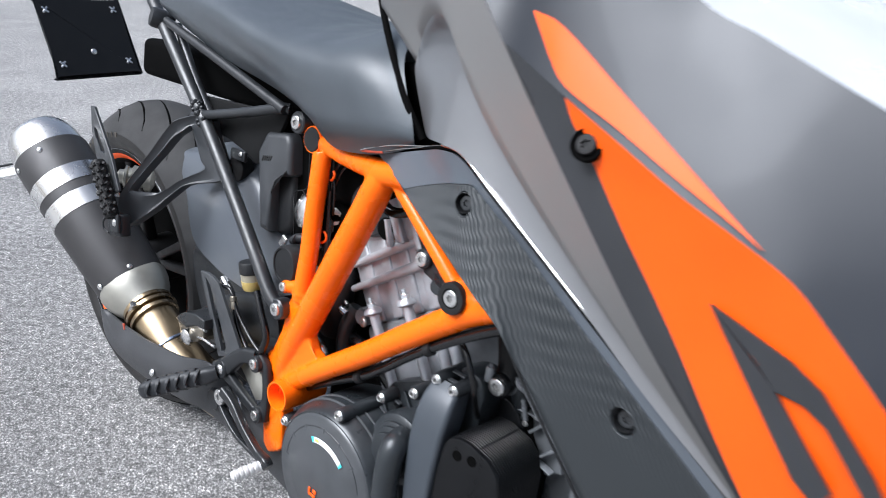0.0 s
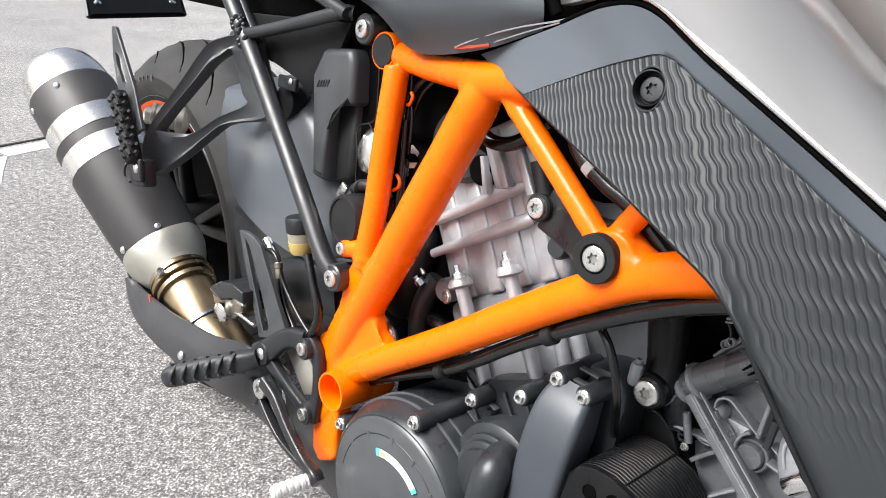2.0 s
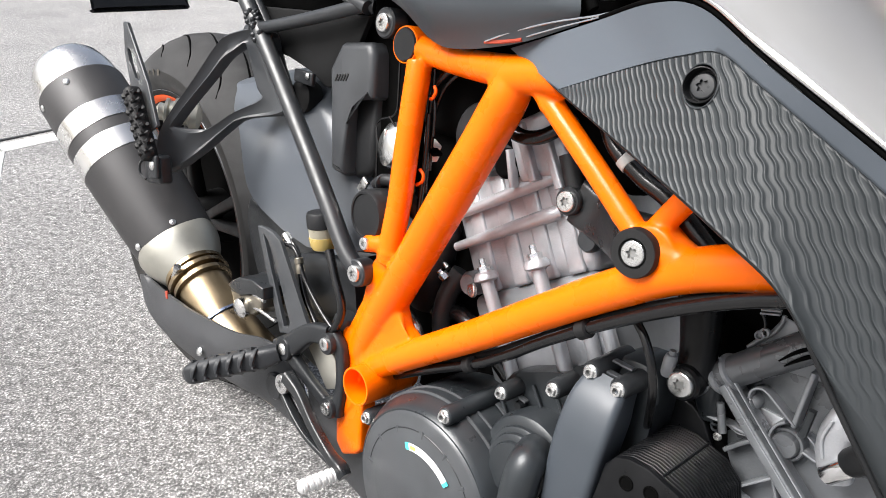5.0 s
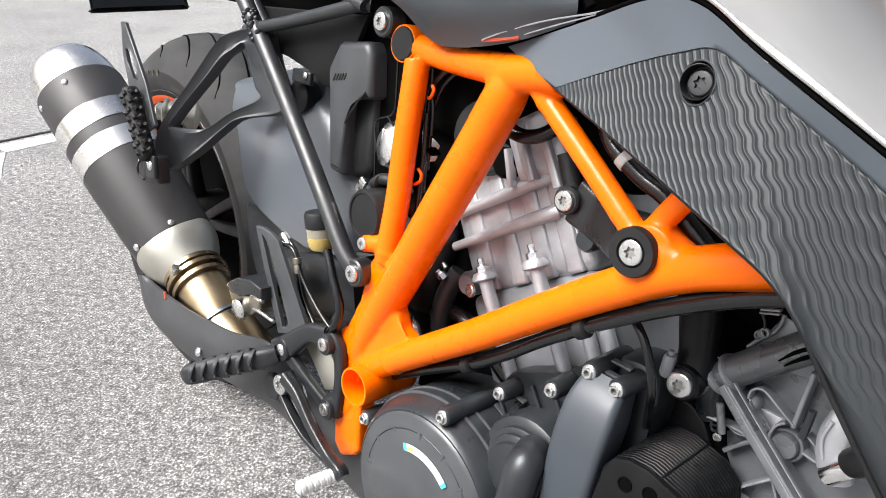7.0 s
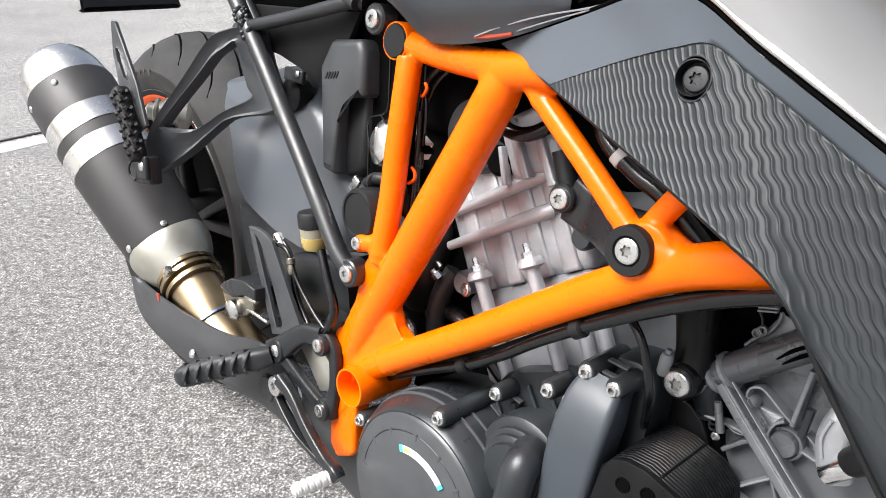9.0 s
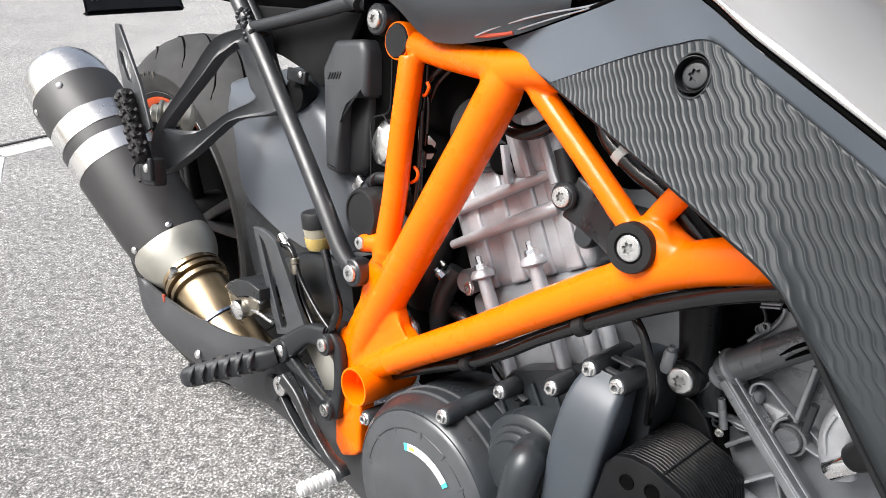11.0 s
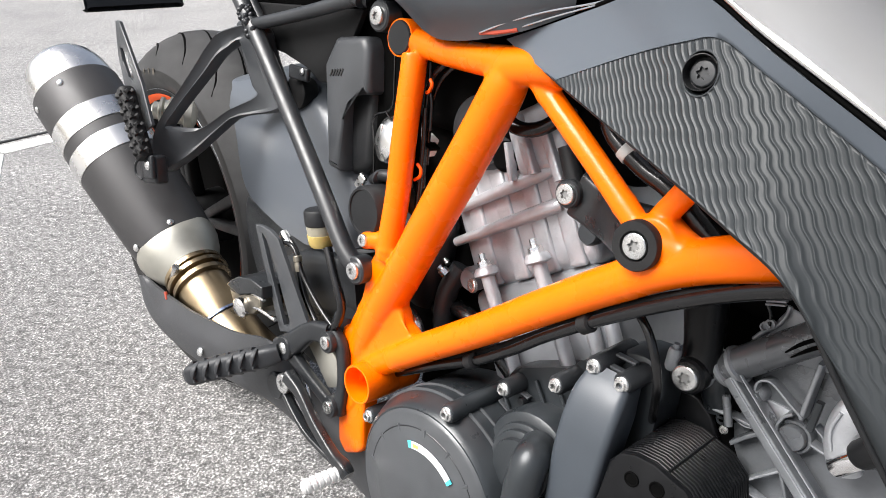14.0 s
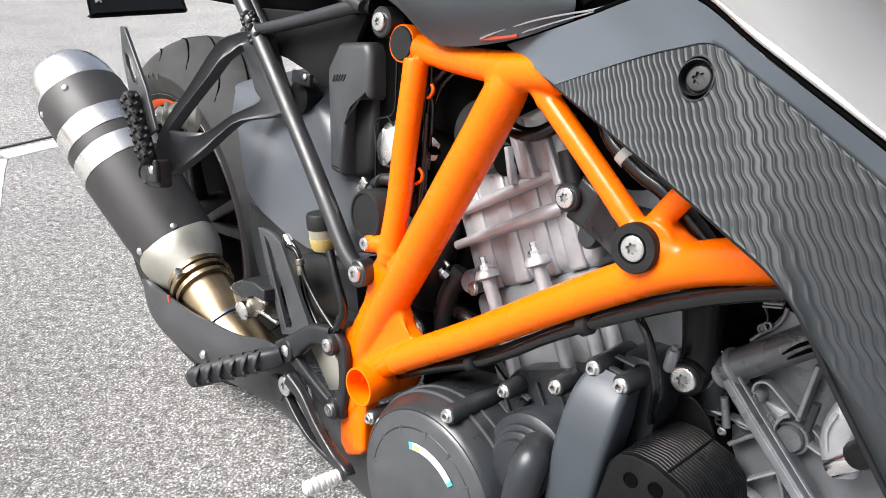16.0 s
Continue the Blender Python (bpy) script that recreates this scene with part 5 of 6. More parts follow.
    # water pump side: cover, domed pump and elbow hose
    pc = part("pump_cover", plate(loop2d([(0.70, 0.43), (0.735, 0.455), (0.77, 0.472), (0.80, 0.50), (0.83, 0.498), (0.835, 0.45), (0.83, 0.38), (0.79, 0.33), (0.74, 0.33), (0.72, 0.38)]), -0.108, -0.07, 0.006), COVER_DARK, bike, "dark cast engine side cover with bolts")
    for (x, y, z), d in (((0.716, -0.130, 0.432), 0.06), ((0.766, -0.135, 0.463), 0.05), ((0.794, -0.136, 0.493), 0.05), ((0.818, -0.137, 0.491), 0.05)):
        part("bolt_sleeve", lathe([(0.0085, -d), (0.0085, -d + 0.003), (0.0078, -0.002), (0.0065, 0.0)], (x, y, z), OUT, 20), BLACK_CAST, pc)
        bolt((x, y, z), 0.0057, pc, "flange")
    for pts, w in (([(0.6910, -0.1120, 0.4018), (0.7201, -0.1120, 0.3864)], 0.0022), ([(0.7015, -0.1120, 0.4087), (0.7229, -0.1120, 0.3993)], 0.0018), ([(0.7112, -0.1130, 0.4296), (0.7311, -0.1130, 0.4262)], 0.0018), ([(0.7973, -0.1250, 0.4940), (0.8135, -0.1250, 0.4939)], 0.0024), ([(0.8006, -0.1180, 0.5010), (0.8166, -0.1180, 0.5007)], 0.0020), ([(0.7925, -0.1260, 0.4845), (0.8077, -0.1260, 0.4820)], 0.0022)):
        part("cover_ridge", sweep(pts, rounded(w, 0.006, 0.0007, 2), (0, 1, 0), 2), COVER_LID, pc)
    for i in range(4):
        part("cover_rib", sweep([(0.70 + 0.016 * i, -0.110, 0.418 + 0.012 * i), (0.722 + 0.016 * i, -0.112, 0.392 + 0.012 * i)], rounded(0.0025, 0.004, 0.001, 1), (0, 1, 0), 2), COVER_DARK, pc)
    wp = part("water_pump", lathe([(0.0405, -0.03), (0.0415, 0.006), (0.0390, 0.012), (0.0335, 0.0150), (0.0322, 0.0150), (0.0316, 0.0185), (0.0285, 0.0200), (0.0278, 0.0200), (0.0272, 0.0235), (0.0235, 0.0255), (0.0225, 0.0255), (0.0215, 0.0290), (0.012, 0.0300), (0.0, 0.0300)], (0.7562, -0.1260, 0.3898), (0.02, -1, 0.08), 56), COVER_DARK, bike, "dark stepped water pump housing")
    part("elbow_hose", sweep([(0.7683, -0.1450, 0.4128), (0.7744, -0.1600, 0.4150), (0.7755, -0.1660, 0.4081), (0.7751, -0.1680, 0.3884), (0.7754, -0.1680, 0.3547)], circle(0.0140, 28), (1, 0, 0.3), 8), COVER_DARK, wp, "smooth slate coolant outlet")
    for q, r in (((0.6944, -0.1050, 0.3758), 0.004), ((0.7253, -0.1050, 0.4204), 0.004)):
        part("cover_dowel", lathe([(r, 0), (r, 0.010), (r * 0.8, 0.012), (0, 0.012)], q, OUT, 14), BLACK_CAST, wp)
    part("hose_cover", sweep([(0.806, -0.122, 0.488, 0.75), (0.806, -0.134, 0.468, 0.95), (0.806, -0.142, 0.43, 0.95), (0.8075, -0.146, 0.38, 0.82), (0.810, -0.146, 0.33, 0.7)], rounded(0.043, 0.034, 0.006, 4), (0, 1, 0), 6), HOSE_COVER, bike, "smooth slate-grey sprocket-side cover", 50)
    # cables and hose along the lower tube
    part("clutch_hose", tube([(0.5682, -0.1180, 0.3684), (0.6310, -0.1300, 0.4114), (0.6857, -0.1350, 0.4453), (0.7210, -0.1390, 0.4718), (0.7520, -0.1430, 0.4986), (0.7862, -0.1500, 0.5257), (0.8168, -0.1570, 0.5483), (0.8438, -0.1630, 0.5670), (0.8716, -0.1700, 0.5848), (0.8963, -0.1760, 0.5989), (0.9213, -0.1820, 0.6109)], 0.0043, 14), HOSE, bike, "black hose beneath the lower frame tube")
    part("inner_line", tube([(0.6388, -0.1250, 0.4213), (0.6902, -0.1280, 0.4546), (0.7343, -0.1320, 0.4896), (0.7843, -0.1420, 0.5300), (0.8192, -0.1500, 0.5550), (0.8501, -0.1580, 0.5757), (0.8837, -0.1660, 0.5945)], 0.0030, 12), RUBBER, bike, "black line behind the hose")
    for p in ((0.6822, -0.1350, 0.4431), (0.7893, -0.1505, 0.5281)):
        part("hose_clip", lathe([(0.0052, -0.005), (0.0068, -0.004), (0.0068, 0.004), (0.0052, 0.005)], p, (0.79, -0.1, 0.6), 18), RUBBER, bike)
    part("cable", tube([(0.8204, -0.1400, 0.5452), (0.8302, -0.1420, 0.5369), (0.8378, -0.1420, 0.5239), (0.8419, -0.1390, 0.5083), (0.8405, -0.1300, 0.4895), (0.8341, -0.1120, 0.4662), (0.8267, -0.0900, 0.4393), (0.8237, -0.0750, 0.4138)], 0.0030, 12), HOSE, bike, "thin black cable")
    part("nipple", lathe([(0.0040, 0), (0.0048, 0.002), (0.0048, 0.014), (0.0038, 0.017), (0.0022, 0.0175), (0.0022, 0.0205), (0, 0.0205)], (0.8336, -0.1020, 0.5009), (0.05, -0.1, 1), 16), CASE_LIGHT, bike)
    # lower mount
    part("lower_mount", sweep([(0.835, -0.08, 0.56, 1.2), (0.845, -0.085, 0.52, 1.0), (0.847, -0.09, 0.5005, 0.95)], rounded(0.026, 0.02, 0.008), (0, 1, 0), 5), REGULATOR, bike, "black lower engine mount")
    part("mount_ring", lathe([(0.0115, 0), (0.0128, 0.002), (0.0128, 0.012), (0.011, 0.014), (0, 0.014)], (0.8465, -0.090, 0.5005), OUT, 30), REGULATOR, bike)
    bolt((0.8465, -0.1035, 0.5005), 0.0094, bike, "torx")

    # finned regulator block: plates stacked inwards from the outer face
    prof = [(0.824, 0.33), (0.8265, 0.405), (0.8295, 0.443), (0.836, 0.453), (0.846, 0.4575), (0.860, 0.4585), (0.884, 0.4525), (0.897, 0.442), (0.904, 0.42), (0.906, 0.33)]
    mid = Vector((0.865, 0.40))
    inner = [tuple(mid + (Vector(p) - mid) * 0.95) for p in prof]
    rg = part("regulator", plate(inner, -0.1495, -0.079, 0.001), REGULATOR, bike, "black finned voltage regulator block")
    for i in range(19):
        part("fin", plate(prof, -0.1475 + i * 0.0036, -0.1457 + i * 0.0036, 0.0004, seg=1), REGULATOR, rg)
    part("outer_face", plate(prof, -0.1535, -0.1490, 0.002), REGULATOR, rg)
    part("groove", sweep([(0.869, -0.149, 0.4562), (0.869, -0.082, 0.4562)], rounded(0.0016, 0.0022, 0.0005, 1), (0, 0, 1), 2), REGULATOR, rg)
    # raised black rings stand for the shade in the bolt holes
    for p in ((0.8484, -0.1535, 0.4398), (0.8664, -0.1535, 0.4432)):
        part("bolt_recess", lathe([(0.0054, 0.0), (0.0054, 0.0008), (0.0046, 0.0010), (0.0040, 0.0003), (0, 0.0003)], p, OUT, 24), VOID, rg)
    part("regulator_shield", plate([(0.8204, 0.4471), (0.8235, 0.4736), (0.8320, 0.4767), (0.8479, 0.4746), (0.8595, 0.4662), (0.8711, 0.4471), (0.8722, 0.4239), (0.8193, 0.4239)], -0.0745, -0.0700, 0.0018, seg=3), REGULATOR, bike, "black plastic shield behind the regulator")
    # black sheet put in for the shade behind the regulator
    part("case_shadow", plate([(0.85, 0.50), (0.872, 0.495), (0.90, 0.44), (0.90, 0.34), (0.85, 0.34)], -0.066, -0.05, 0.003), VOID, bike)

    # front of the crankcase: strut tube, flat web, bosses and ridges
    fc = part("front_case", plate([(0.862, 0.51), (0.90, 0.535), (0.96, 0.56), (1.02, 0.52), (1.02, 0.36), (0.88, 0.33), (0.86, 0.42)], -0.060, -0.04, 0.004), ENGINE_GREY, bike, "grey cast engine front case with webs")
    part("case_face", plate([(0.8651, 0.4888), (0.8763, 0.5217), (0.9101, 0.5587), (0.9329, 0.5289), (0.9618, 0.5079), (0.9750, 0.4656), (0.9267, 0.4298), (0.8999, 0.4112), (0.8767, 0.4478)], -0.0665, -0.0595, 0.003), ENGINE_GREY, fc)
    st = part("strut_tube", tube([(0.8589, -0.0790, 0.5047), (0.8683, -0.0800, 0.5142), (0.8906, -0.0830, 0.5358), (0.9108, -0.0860, 0.5555), (0.9340, -0.0890, 0.5787)], 0.0112, 28), STRUT, fc, "dark glossy strut tube")
    # black strips laid on for the shade in the flutes
    for pts in ([(0.8990, -0.0955, 0.5421), (0.9069, -0.0965, 0.5521), (0.9165, -0.0975, 0.5607)], [(0.9030, -0.0955, 0.5404), (0.9111, -0.0965, 0.5494), (0.9193, -0.0975, 0.5567)]):
        part("strut_flute", sweep([pts[0] + (0.4,), pts[1], pts[2]], rounded(0.0026, 0.0024, 0.0008, 2), (0, 1, 0), 4), VOID, st)
    for q in [(0.8603, -0.0790, 0.5059), (0.8677, -0.0800, 0.5134)]:
        part("strut_collar", lathe([(0.0110, 0), (0.0132, 0.0012), (0.0132, 0.0038), (0.0110, 0.005)], q, (0.72, -0.10, 0.68), 28), CASE_LIGHT, fc)
    part("web", sweep([(0.8697, -0.0800, 0.5064), (0.8831, -0.0815, 0.4957), (0.8993, -0.0830, 0.4826), (0.9229, -0.0850, 0.4636), (0.9437, -0.0870, 0.4472)], rounded(0.0085, 0.022, 0.0012), (0, 1, 0), 4), ENGINE_GREY, fc, "flat cast web")
    part("web_ridge", sweep([(0.8705, -0.0900, 0.5081), (0.8837, -0.0915, 0.4976), (0.8996, -0.0930, 0.4848), (0.9230, -0.0950, 0.4662), (0.9434, -0.0970, 0.4502)], rounded(0.0011, 0.004, 0.0006, 2), (0, 1, 0), 4), CASE_LIGHT, fc)
    part("web_ridge", sweep([(0.8763, -0.0900, 0.5129), (0.8893, -0.0915, 0.5024), (0.9050, -0.0930, 0.4897), (0.9280, -0.0950, 0.4711), (0.9481, -0.0970, 0.4552)], rounded(0.0010, 0.004, 0.0005, 2), (0, 1, 0), 4), CASE_LIGHT, fc)
    part("web", sweep([(0.9160, -0.0740, 0.4969), (0.9164, -0.0740, 0.5186), (0.9170, -0.0740, 0.5376)], rounded(0.0034, 0.014, 0.0012), (0, 1, 0), 3), CASE_LIGHT, fc)
    part("web", sweep([(0.9154, -0.0760, 0.4548), (0.9213, -0.0760, 0.4426), (0.9248, -0.0760, 0.4333)], rounded(0.0026, 0.012, 0.001), (0, 1, 0), 3), ENGINE_GREY, fc)
    for pts, w, light in (([(0.8847, -0.0770, 0.5027), (0.8852, -0.0770, 0.5091), (0.8904, -0.0770, 0.5127), (0.8961, -0.0770, 0.5113), (0.9072, -0.0770, 0.5043), (0.9167, -0.0770, 0.4984)], 0.0017, 1), ([(0.8855, -0.0760, 0.5001), (0.8939, -0.0760, 0.4886), (0.9019, -0.0760, 0.4798)], 0.0018, 1),
                          ([(0.9112, -0.0770, 0.4983), (0.9066, -0.0770, 0.4935), (0.9043, -0.0770, 0.4860), (0.9059, -0.0770, 0.4780)], 0.0019, 1), ([(0.9263, -0.0770, 0.4841), (0.9350, -0.0770, 0.4824), (0.9476, -0.0770, 0.4830)], 0.0018, 1),
                          ([(0.9255, -0.0770, 0.4965), (0.9316, -0.0770, 0.4925), (0.9342, -0.0770, 0.4884), (0.9476, -0.0770, 0.4830)], 0.0013, 1), ([(0.8616, -0.0760, 0.4752), (0.8773, -0.0760, 0.4765), (0.8919, -0.0760, 0.4766)], 0.0020, 1),
                          ([(0.8749, -0.0740, 0.4758), (0.8839, -0.0740, 0.4731), (0.8922, -0.0740, 0.4752)], 0.0012, 1), ([(0.8789, -0.0740, 0.4560), (0.8907, -0.0740, 0.4692), (0.9041, -0.0740, 0.4803)], 0.0030, 0),
                          ([(0.8899, -0.0760, 0.4292), (0.9030, -0.0760, 0.4436), (0.9185, -0.0760, 0.4596)], 0.0018, 1), ([(0.8932, -0.0760, 0.4294), (0.9036, -0.0760, 0.4277), (0.9125, -0.0760, 0.4247)], 0.0016, 1)):
        part("ridge", sweep(pts, rounded(w, 0.010, 0.0006, 2), (0, 1, 0), 5), CASE_LIGHT if light else ENGINE_GREY, fc)
    part("web_pocket", plate([(0.8883, 0.4947), (0.9079, 0.4939), (0.9038, 0.4844), (0.9028, 0.4747), (0.8980, 0.4779)], -0.0685, -0.066, 0.0006), ALUMINIUM, fc)
    part("boss", lathe([(0.0072, 0), (0.0072, 0.008), (0.0062, 0.0115), (0.0035, 0.0138), (0.0, 0.0142)], (0.8842, -0.0640, 0.4969), OUT, 24), CASE_LIGHT, fc)
    part("boss", lathe([(0.0122, 0), (0.0122, 0.011), (0.0114, 0.0122), (0.0098, 0.0122), (0.0094, 0.0108), (0.0090, 0.0108), (0.0088, 0.0150), (0.0080, 0.0160), (0.0, 0.0163)], (0.9143, -0.0640, 0.4808), OUT, 36), ENGINE_GREY, fc)
    part("dark_tab", sweep([(0.9237, -0.0830, 0.4952), (0.9241, -0.0830, 0.5056), (0.9244, -0.0830, 0.5150)], rounded(0.0045, 0.006, 0.001, 2), (0, 1, 0), 2), COVER_DARK, fc)
    # thin black sheet laid on for the shade in the nook
    part("case_nook_shade", plate([(0.8500, 0.4859), (0.8625, 0.4924), (0.8768, 0.4792), (0.8760, 0.4670), (0.8625, 0.4568), (0.8519, 0.4726)], -0.0672, -0.066, 0.0004), VOID, fc)
    part("case_wedge", plate([(0.8864, 0.5635), (0.9155, 0.5586), (0.9241, 0.5303), (0.8780, 0.5242), (0.8693, 0.5296), (0.8758, 0.5387), (0.8852, 0.5498)], -0.072, -0.05, 0.003), CASE_LIGHT, fc)
    part("pale_conduit", tube([(0.8888, -0.0760, 0.5654), (0.8881, -0.0760, 0.5578), (0.8845, -0.0760, 0.5496), (0.8781, -0.0760, 0.5429), (0.8727, -0.0760, 0.5348)], 0.0015, 12), CASE_LIGHT, fc, "pale grey conduit")
    part("thin_line", tube([(0.8757, -0.0780, 0.5619), (0.8793, -0.0780, 0.5560), (0.8804, -0.0780, 0.5482)], 0.0012, 10), HOSE, fc)
    for p in ((0.8808, -0.0760, 0.5496), (0.8782, -0.0760, 0.5467)):
        part("terminal", lathe([(0.0034, 0), (0.0034, 0.003), (0.0022, 0.0034), (0.0020, 0.001), (0, 0.001)], p, OUT, 16), CASE_LIGHT, fc)
    for k in range(2):
        part("connector_bar", sweep([(x, y, z - 0.0024 * k) for x, y, z in [(0.8764, -0.0840, 0.5664), (0.8882, -0.0840, 0.5701)]], rounded(0.0014, 0.004, 0.0004, 2), (0, 1, 0), 2), CASE_LIGHT, fc)
    part("outlet_elbow", tube([(0.8633, -0.0740, 0.5109), (0.8586, -0.0750, 0.4993), (0.8578, -0.0750, 0.4868), (0.8616, -0.0700, 0.4741)], 0.0098, 24), COVER_DARK, fc, "dark coolant elbow under the strut")
    part("elbow_lip", tube([(0.8529, -0.0860, 0.4896), (0.8574, -0.0860, 0.4965), (0.8589, -0.0860, 0.5045)], 0.0016, 10), CASE_LIGHT, fc)
    part("short_peg", tube([(0.8708, -0.0900, 0.4941), (0.8740, -0.0900, 0.4855), (0.8781, -0.0900, 0.4742)], 0.0028, 14), STRUT, fc)
    part("small_pipe", tube([(0.8585, -0.0790, 0.4912), (0.8662, -0.0790, 0.4880), (0.8706, -0.0790, 0.4798), (0.8729, -0.0790, 0.4672)], 0.0022, 10), BLACK_CAST, fc)
    bolt((0.8723, -0.0790, 0.4635), 0.0032, fc, "flange", material=ZINC)
    for k in range(6):
        part("hose_spring", tube([(0.8585 + 0.0012 * k, -0.076, 0.4885 - 0.0040 * k), (0.8620 + 0.0012 * k, -0.080, 0.4875 - 0.0040 * k), (0.8650 + 0.0012 * k, -0.077, 0.4865 - 0.0040 * k)], 0.0009, 8), COVER_DARK, fc)
    sh = part("sensor_housing", sweep([(0.949, -0.086, 0.535, 0.8), (0.9455, -0.090, 0.5225, 1.0), (0.9435, -0.091, 0.508, 1.0), (0.9465, -0.090, 0.493, 0.95), (0.952, -0.088, 0.482, 0.8)], rounded(0.021, 0.018, 0.006), (0, 1, 0), 6), ALUMINIUM, fc, "bare aluminium sensor housing")
    part("housing_rib", sweep([(0.9395, -0.1003, 0.522), (0.9375, -0.1008, 0.509), (0.9410, -0.0995, 0.496)], rounded(0.0022, 0.003, 0.0008, 2), (0, 1, 0), 4), ALUMINIUM, sh)
    part("chrome_barrel", lathe([(0.0058, 0), (0.0068, 0.001), (0.0068, 0.018), (0.006, 0.020), (0, 0.020)], (0.9450, -0.094, 0.484), (0.55, -0.25, 0.75), 24), BRIGHT_TRIM, sh)
    part("sensor_plug", lathe([(0.008, 0), (0.009, 0.003), (0.009, 0.022), (0.007, 0.026), (0, 0.026)], (0.955, -0.098, 0.500), (0.55, -0.3, 0.75), 22), BLACK_PLASTIC, fc)
    # unseen black slab added under the engine to keep the gaps dark
    part("belly_shade_filler", box(0.80, 0.0, 0.24, 0.5, 0.2, 0.06, 0.02), VOID, bike)


engine()


# seat and bodywork
def bodywork():
    def mirrored(c):
        return [(x, -y, z) for x, y, z in c]

    half = [[(0.18, -0.118, 0.795), (0.33, -0.124, 0.757), (0.47, -0.132, 0.735), (0.548, -0.145, 0.7195), (0.60, -0.152, 0.698), (0.635, -0.156, 0.6955), (0.70, -0.170, 0.707), (0.754, -0.178, 0.725)],
            [(0.18, -0.135, 0.815), (0.33, -0.15, 0.79), (0.47, -0.162, 0.763), (0.548, -0.172, 0.745), (0.60, -0.180, 0.735), (0.635, -0.184, 0.735), (0.70, -0.19, 0.745), (0.757, -0.188, 0.745)],
            [(0.18, -0.11, 0.85), (0.33, -0.14, 0.835), (0.46, -0.165, 0.81), (0.535, -0.172, 0.80), (0.575, -0.172, 0.80), (0.61, -0.172, 0.80), (0.66, -0.165, 0.808), (0.70, -0.15, 0.812)],
            [(0.18, 0.0, 0.87), (0.33, 0.0, 0.86), (0.45, 0.0, 0.84), (0.51, 0.0, 0.83), (0.545, 0.0, 0.83), (0.58, 0.0, 0.83), (0.62, 0.0, 0.845), (0.64, 0.0, 0.86)]]
    seat = loft(half + [mirrored(c) for c in half[-2::-1]], 0.0008, 8, 36, (0, 0, -1))
    st = part("seat", seat, SEAT_VINYL, bike, "charcoal grey vinyl seat with a welted edge", 60)
    # black tube drawn in for the shadow line between seat and tank
    part("seat_gap_shade", tube([(0.764, -0.180, 0.734), (0.738, -0.182, 0.765), (0.70, -0.168, 0.800), (0.66, -0.150, 0.838), (0.62, -0.125, 0.87)], 0.0035, 12), VOID, st)
    # black blocks added so the gap between seat and tank looks shaded
    part("seat_gap_filler", box(0.735, -0.078, 0.752, 0.10, 0.156, 0.09, 0.01), VOID, st)
    part("tank_gap_filler", box(0.765, -0.085, 0.825, 0.10, 0.14, 0.10, 0.01), VOID, st)
    # side panel: embossed face, plain shoulder, edge highlight
    Lc = [(0.7000, -0.1550, 0.6970), (0.7527, -0.1836, 0.6844), (0.8043, -0.2098, 0.6730), (0.8533, -0.2324, 0.6612), (0.9023, -0.2530, 0.6475), (0.9358, -0.2599, 0.6329), (0.9645, -0.2560, 0.5985), (0.9992, -0.2480, 0.5550), (1.0535, -0.2360, 0.4885)]
    Mc = [(0.7490, -0.1800, 0.6845), (0.7855, -0.1962, 0.6975), (0.8216, -0.2137, 0.7095), (0.8520, -0.2298, 0.7178), (0.8727, -0.2369, 0.7215), (0.8950, -0.2398, 0.7111), (0.9393, -0.2469, 0.6896), (0.9992, -0.2605, 0.6601), (1.1221, -0.2798, 0.5976)]
    Tc = [(0.6820, -0.1520, 0.7020), (0.7345, -0.1758, 0.7159), (0.7809, -0.1976, 0.7283), (0.8273, -0.2249, 0.7390), (0.8604, -0.2388, 0.7388), (0.8961, -0.2442, 0.7204), (0.9450, -0.2546, 0.6976), (0.9993, -0.2647, 0.6711), (1.1210, -0.2839, 0.6099)]

    def along(c, n):
        s = spline(c, 16)
        idx = np.linspace(0, len(s) - 1, n)
        return np.array([s[int(i)] * (1 - i % 1) + s[min(int(i) + 1, len(s) - 1)] * (i % 1) for i in idx])

    nu, nv = 1200, 320
    a, b = along(Lc[1:], nu), along(Mc, nu)
    v = np.linspace(0, 1, nv)[None, :, None]
    g = a[:, None, :] * (1 - v) + b[:, None, :] * v
    x, z, v = g[:, :, 0], g[:, :, 2], np.repeat(v[:, :, 0], nu, 0)
    # embossed wavy lines, each nearly a copy of its neighbour, that run down and forward and fade out below
    s, w = x * 0.80 + z * 0.60, x * 0.60 - z * 0.80
    slow = 0.8 * np.sin(s * 61 + w * 33) + 0.6 * np.sin(s * 29 - w * 68 + 1.7)
    wave = np.sin(w * 2 * np.pi / 0.0137 + slow - s * 190)
    ph = s * 2 * np.pi / 0.0039 + (0.8 + 0.15 * np.sin(s * 77 + w * 60 + 2.0)) * wave + 0.3 * np.sin(w * 44 - s * 30)
    h = np.cos(ph + 0.75 * np.sin(ph)) - 1
    band = 0.16 * np.clip((0.625 - z) / 0.03, 0, 1)
    fade = np.clip((v - band) / 0.02, 0, 1) * np.clip((1 - v) / 0.012, 0, 1) * np.clip(np.arange(nu)[:, None] / 4, 0, 1) * np.clip((z - 0.586) / 0.036, 0, 1)
    y = g[:, :, 1] - 0.00038 * h * fade + 0.005 * np.clip(1 - v / np.maximum(band, 0.004), 0, 1) ** 1.5 + 0.0008 * np.clip((v - 0.985) / 0.012, 0, 1)
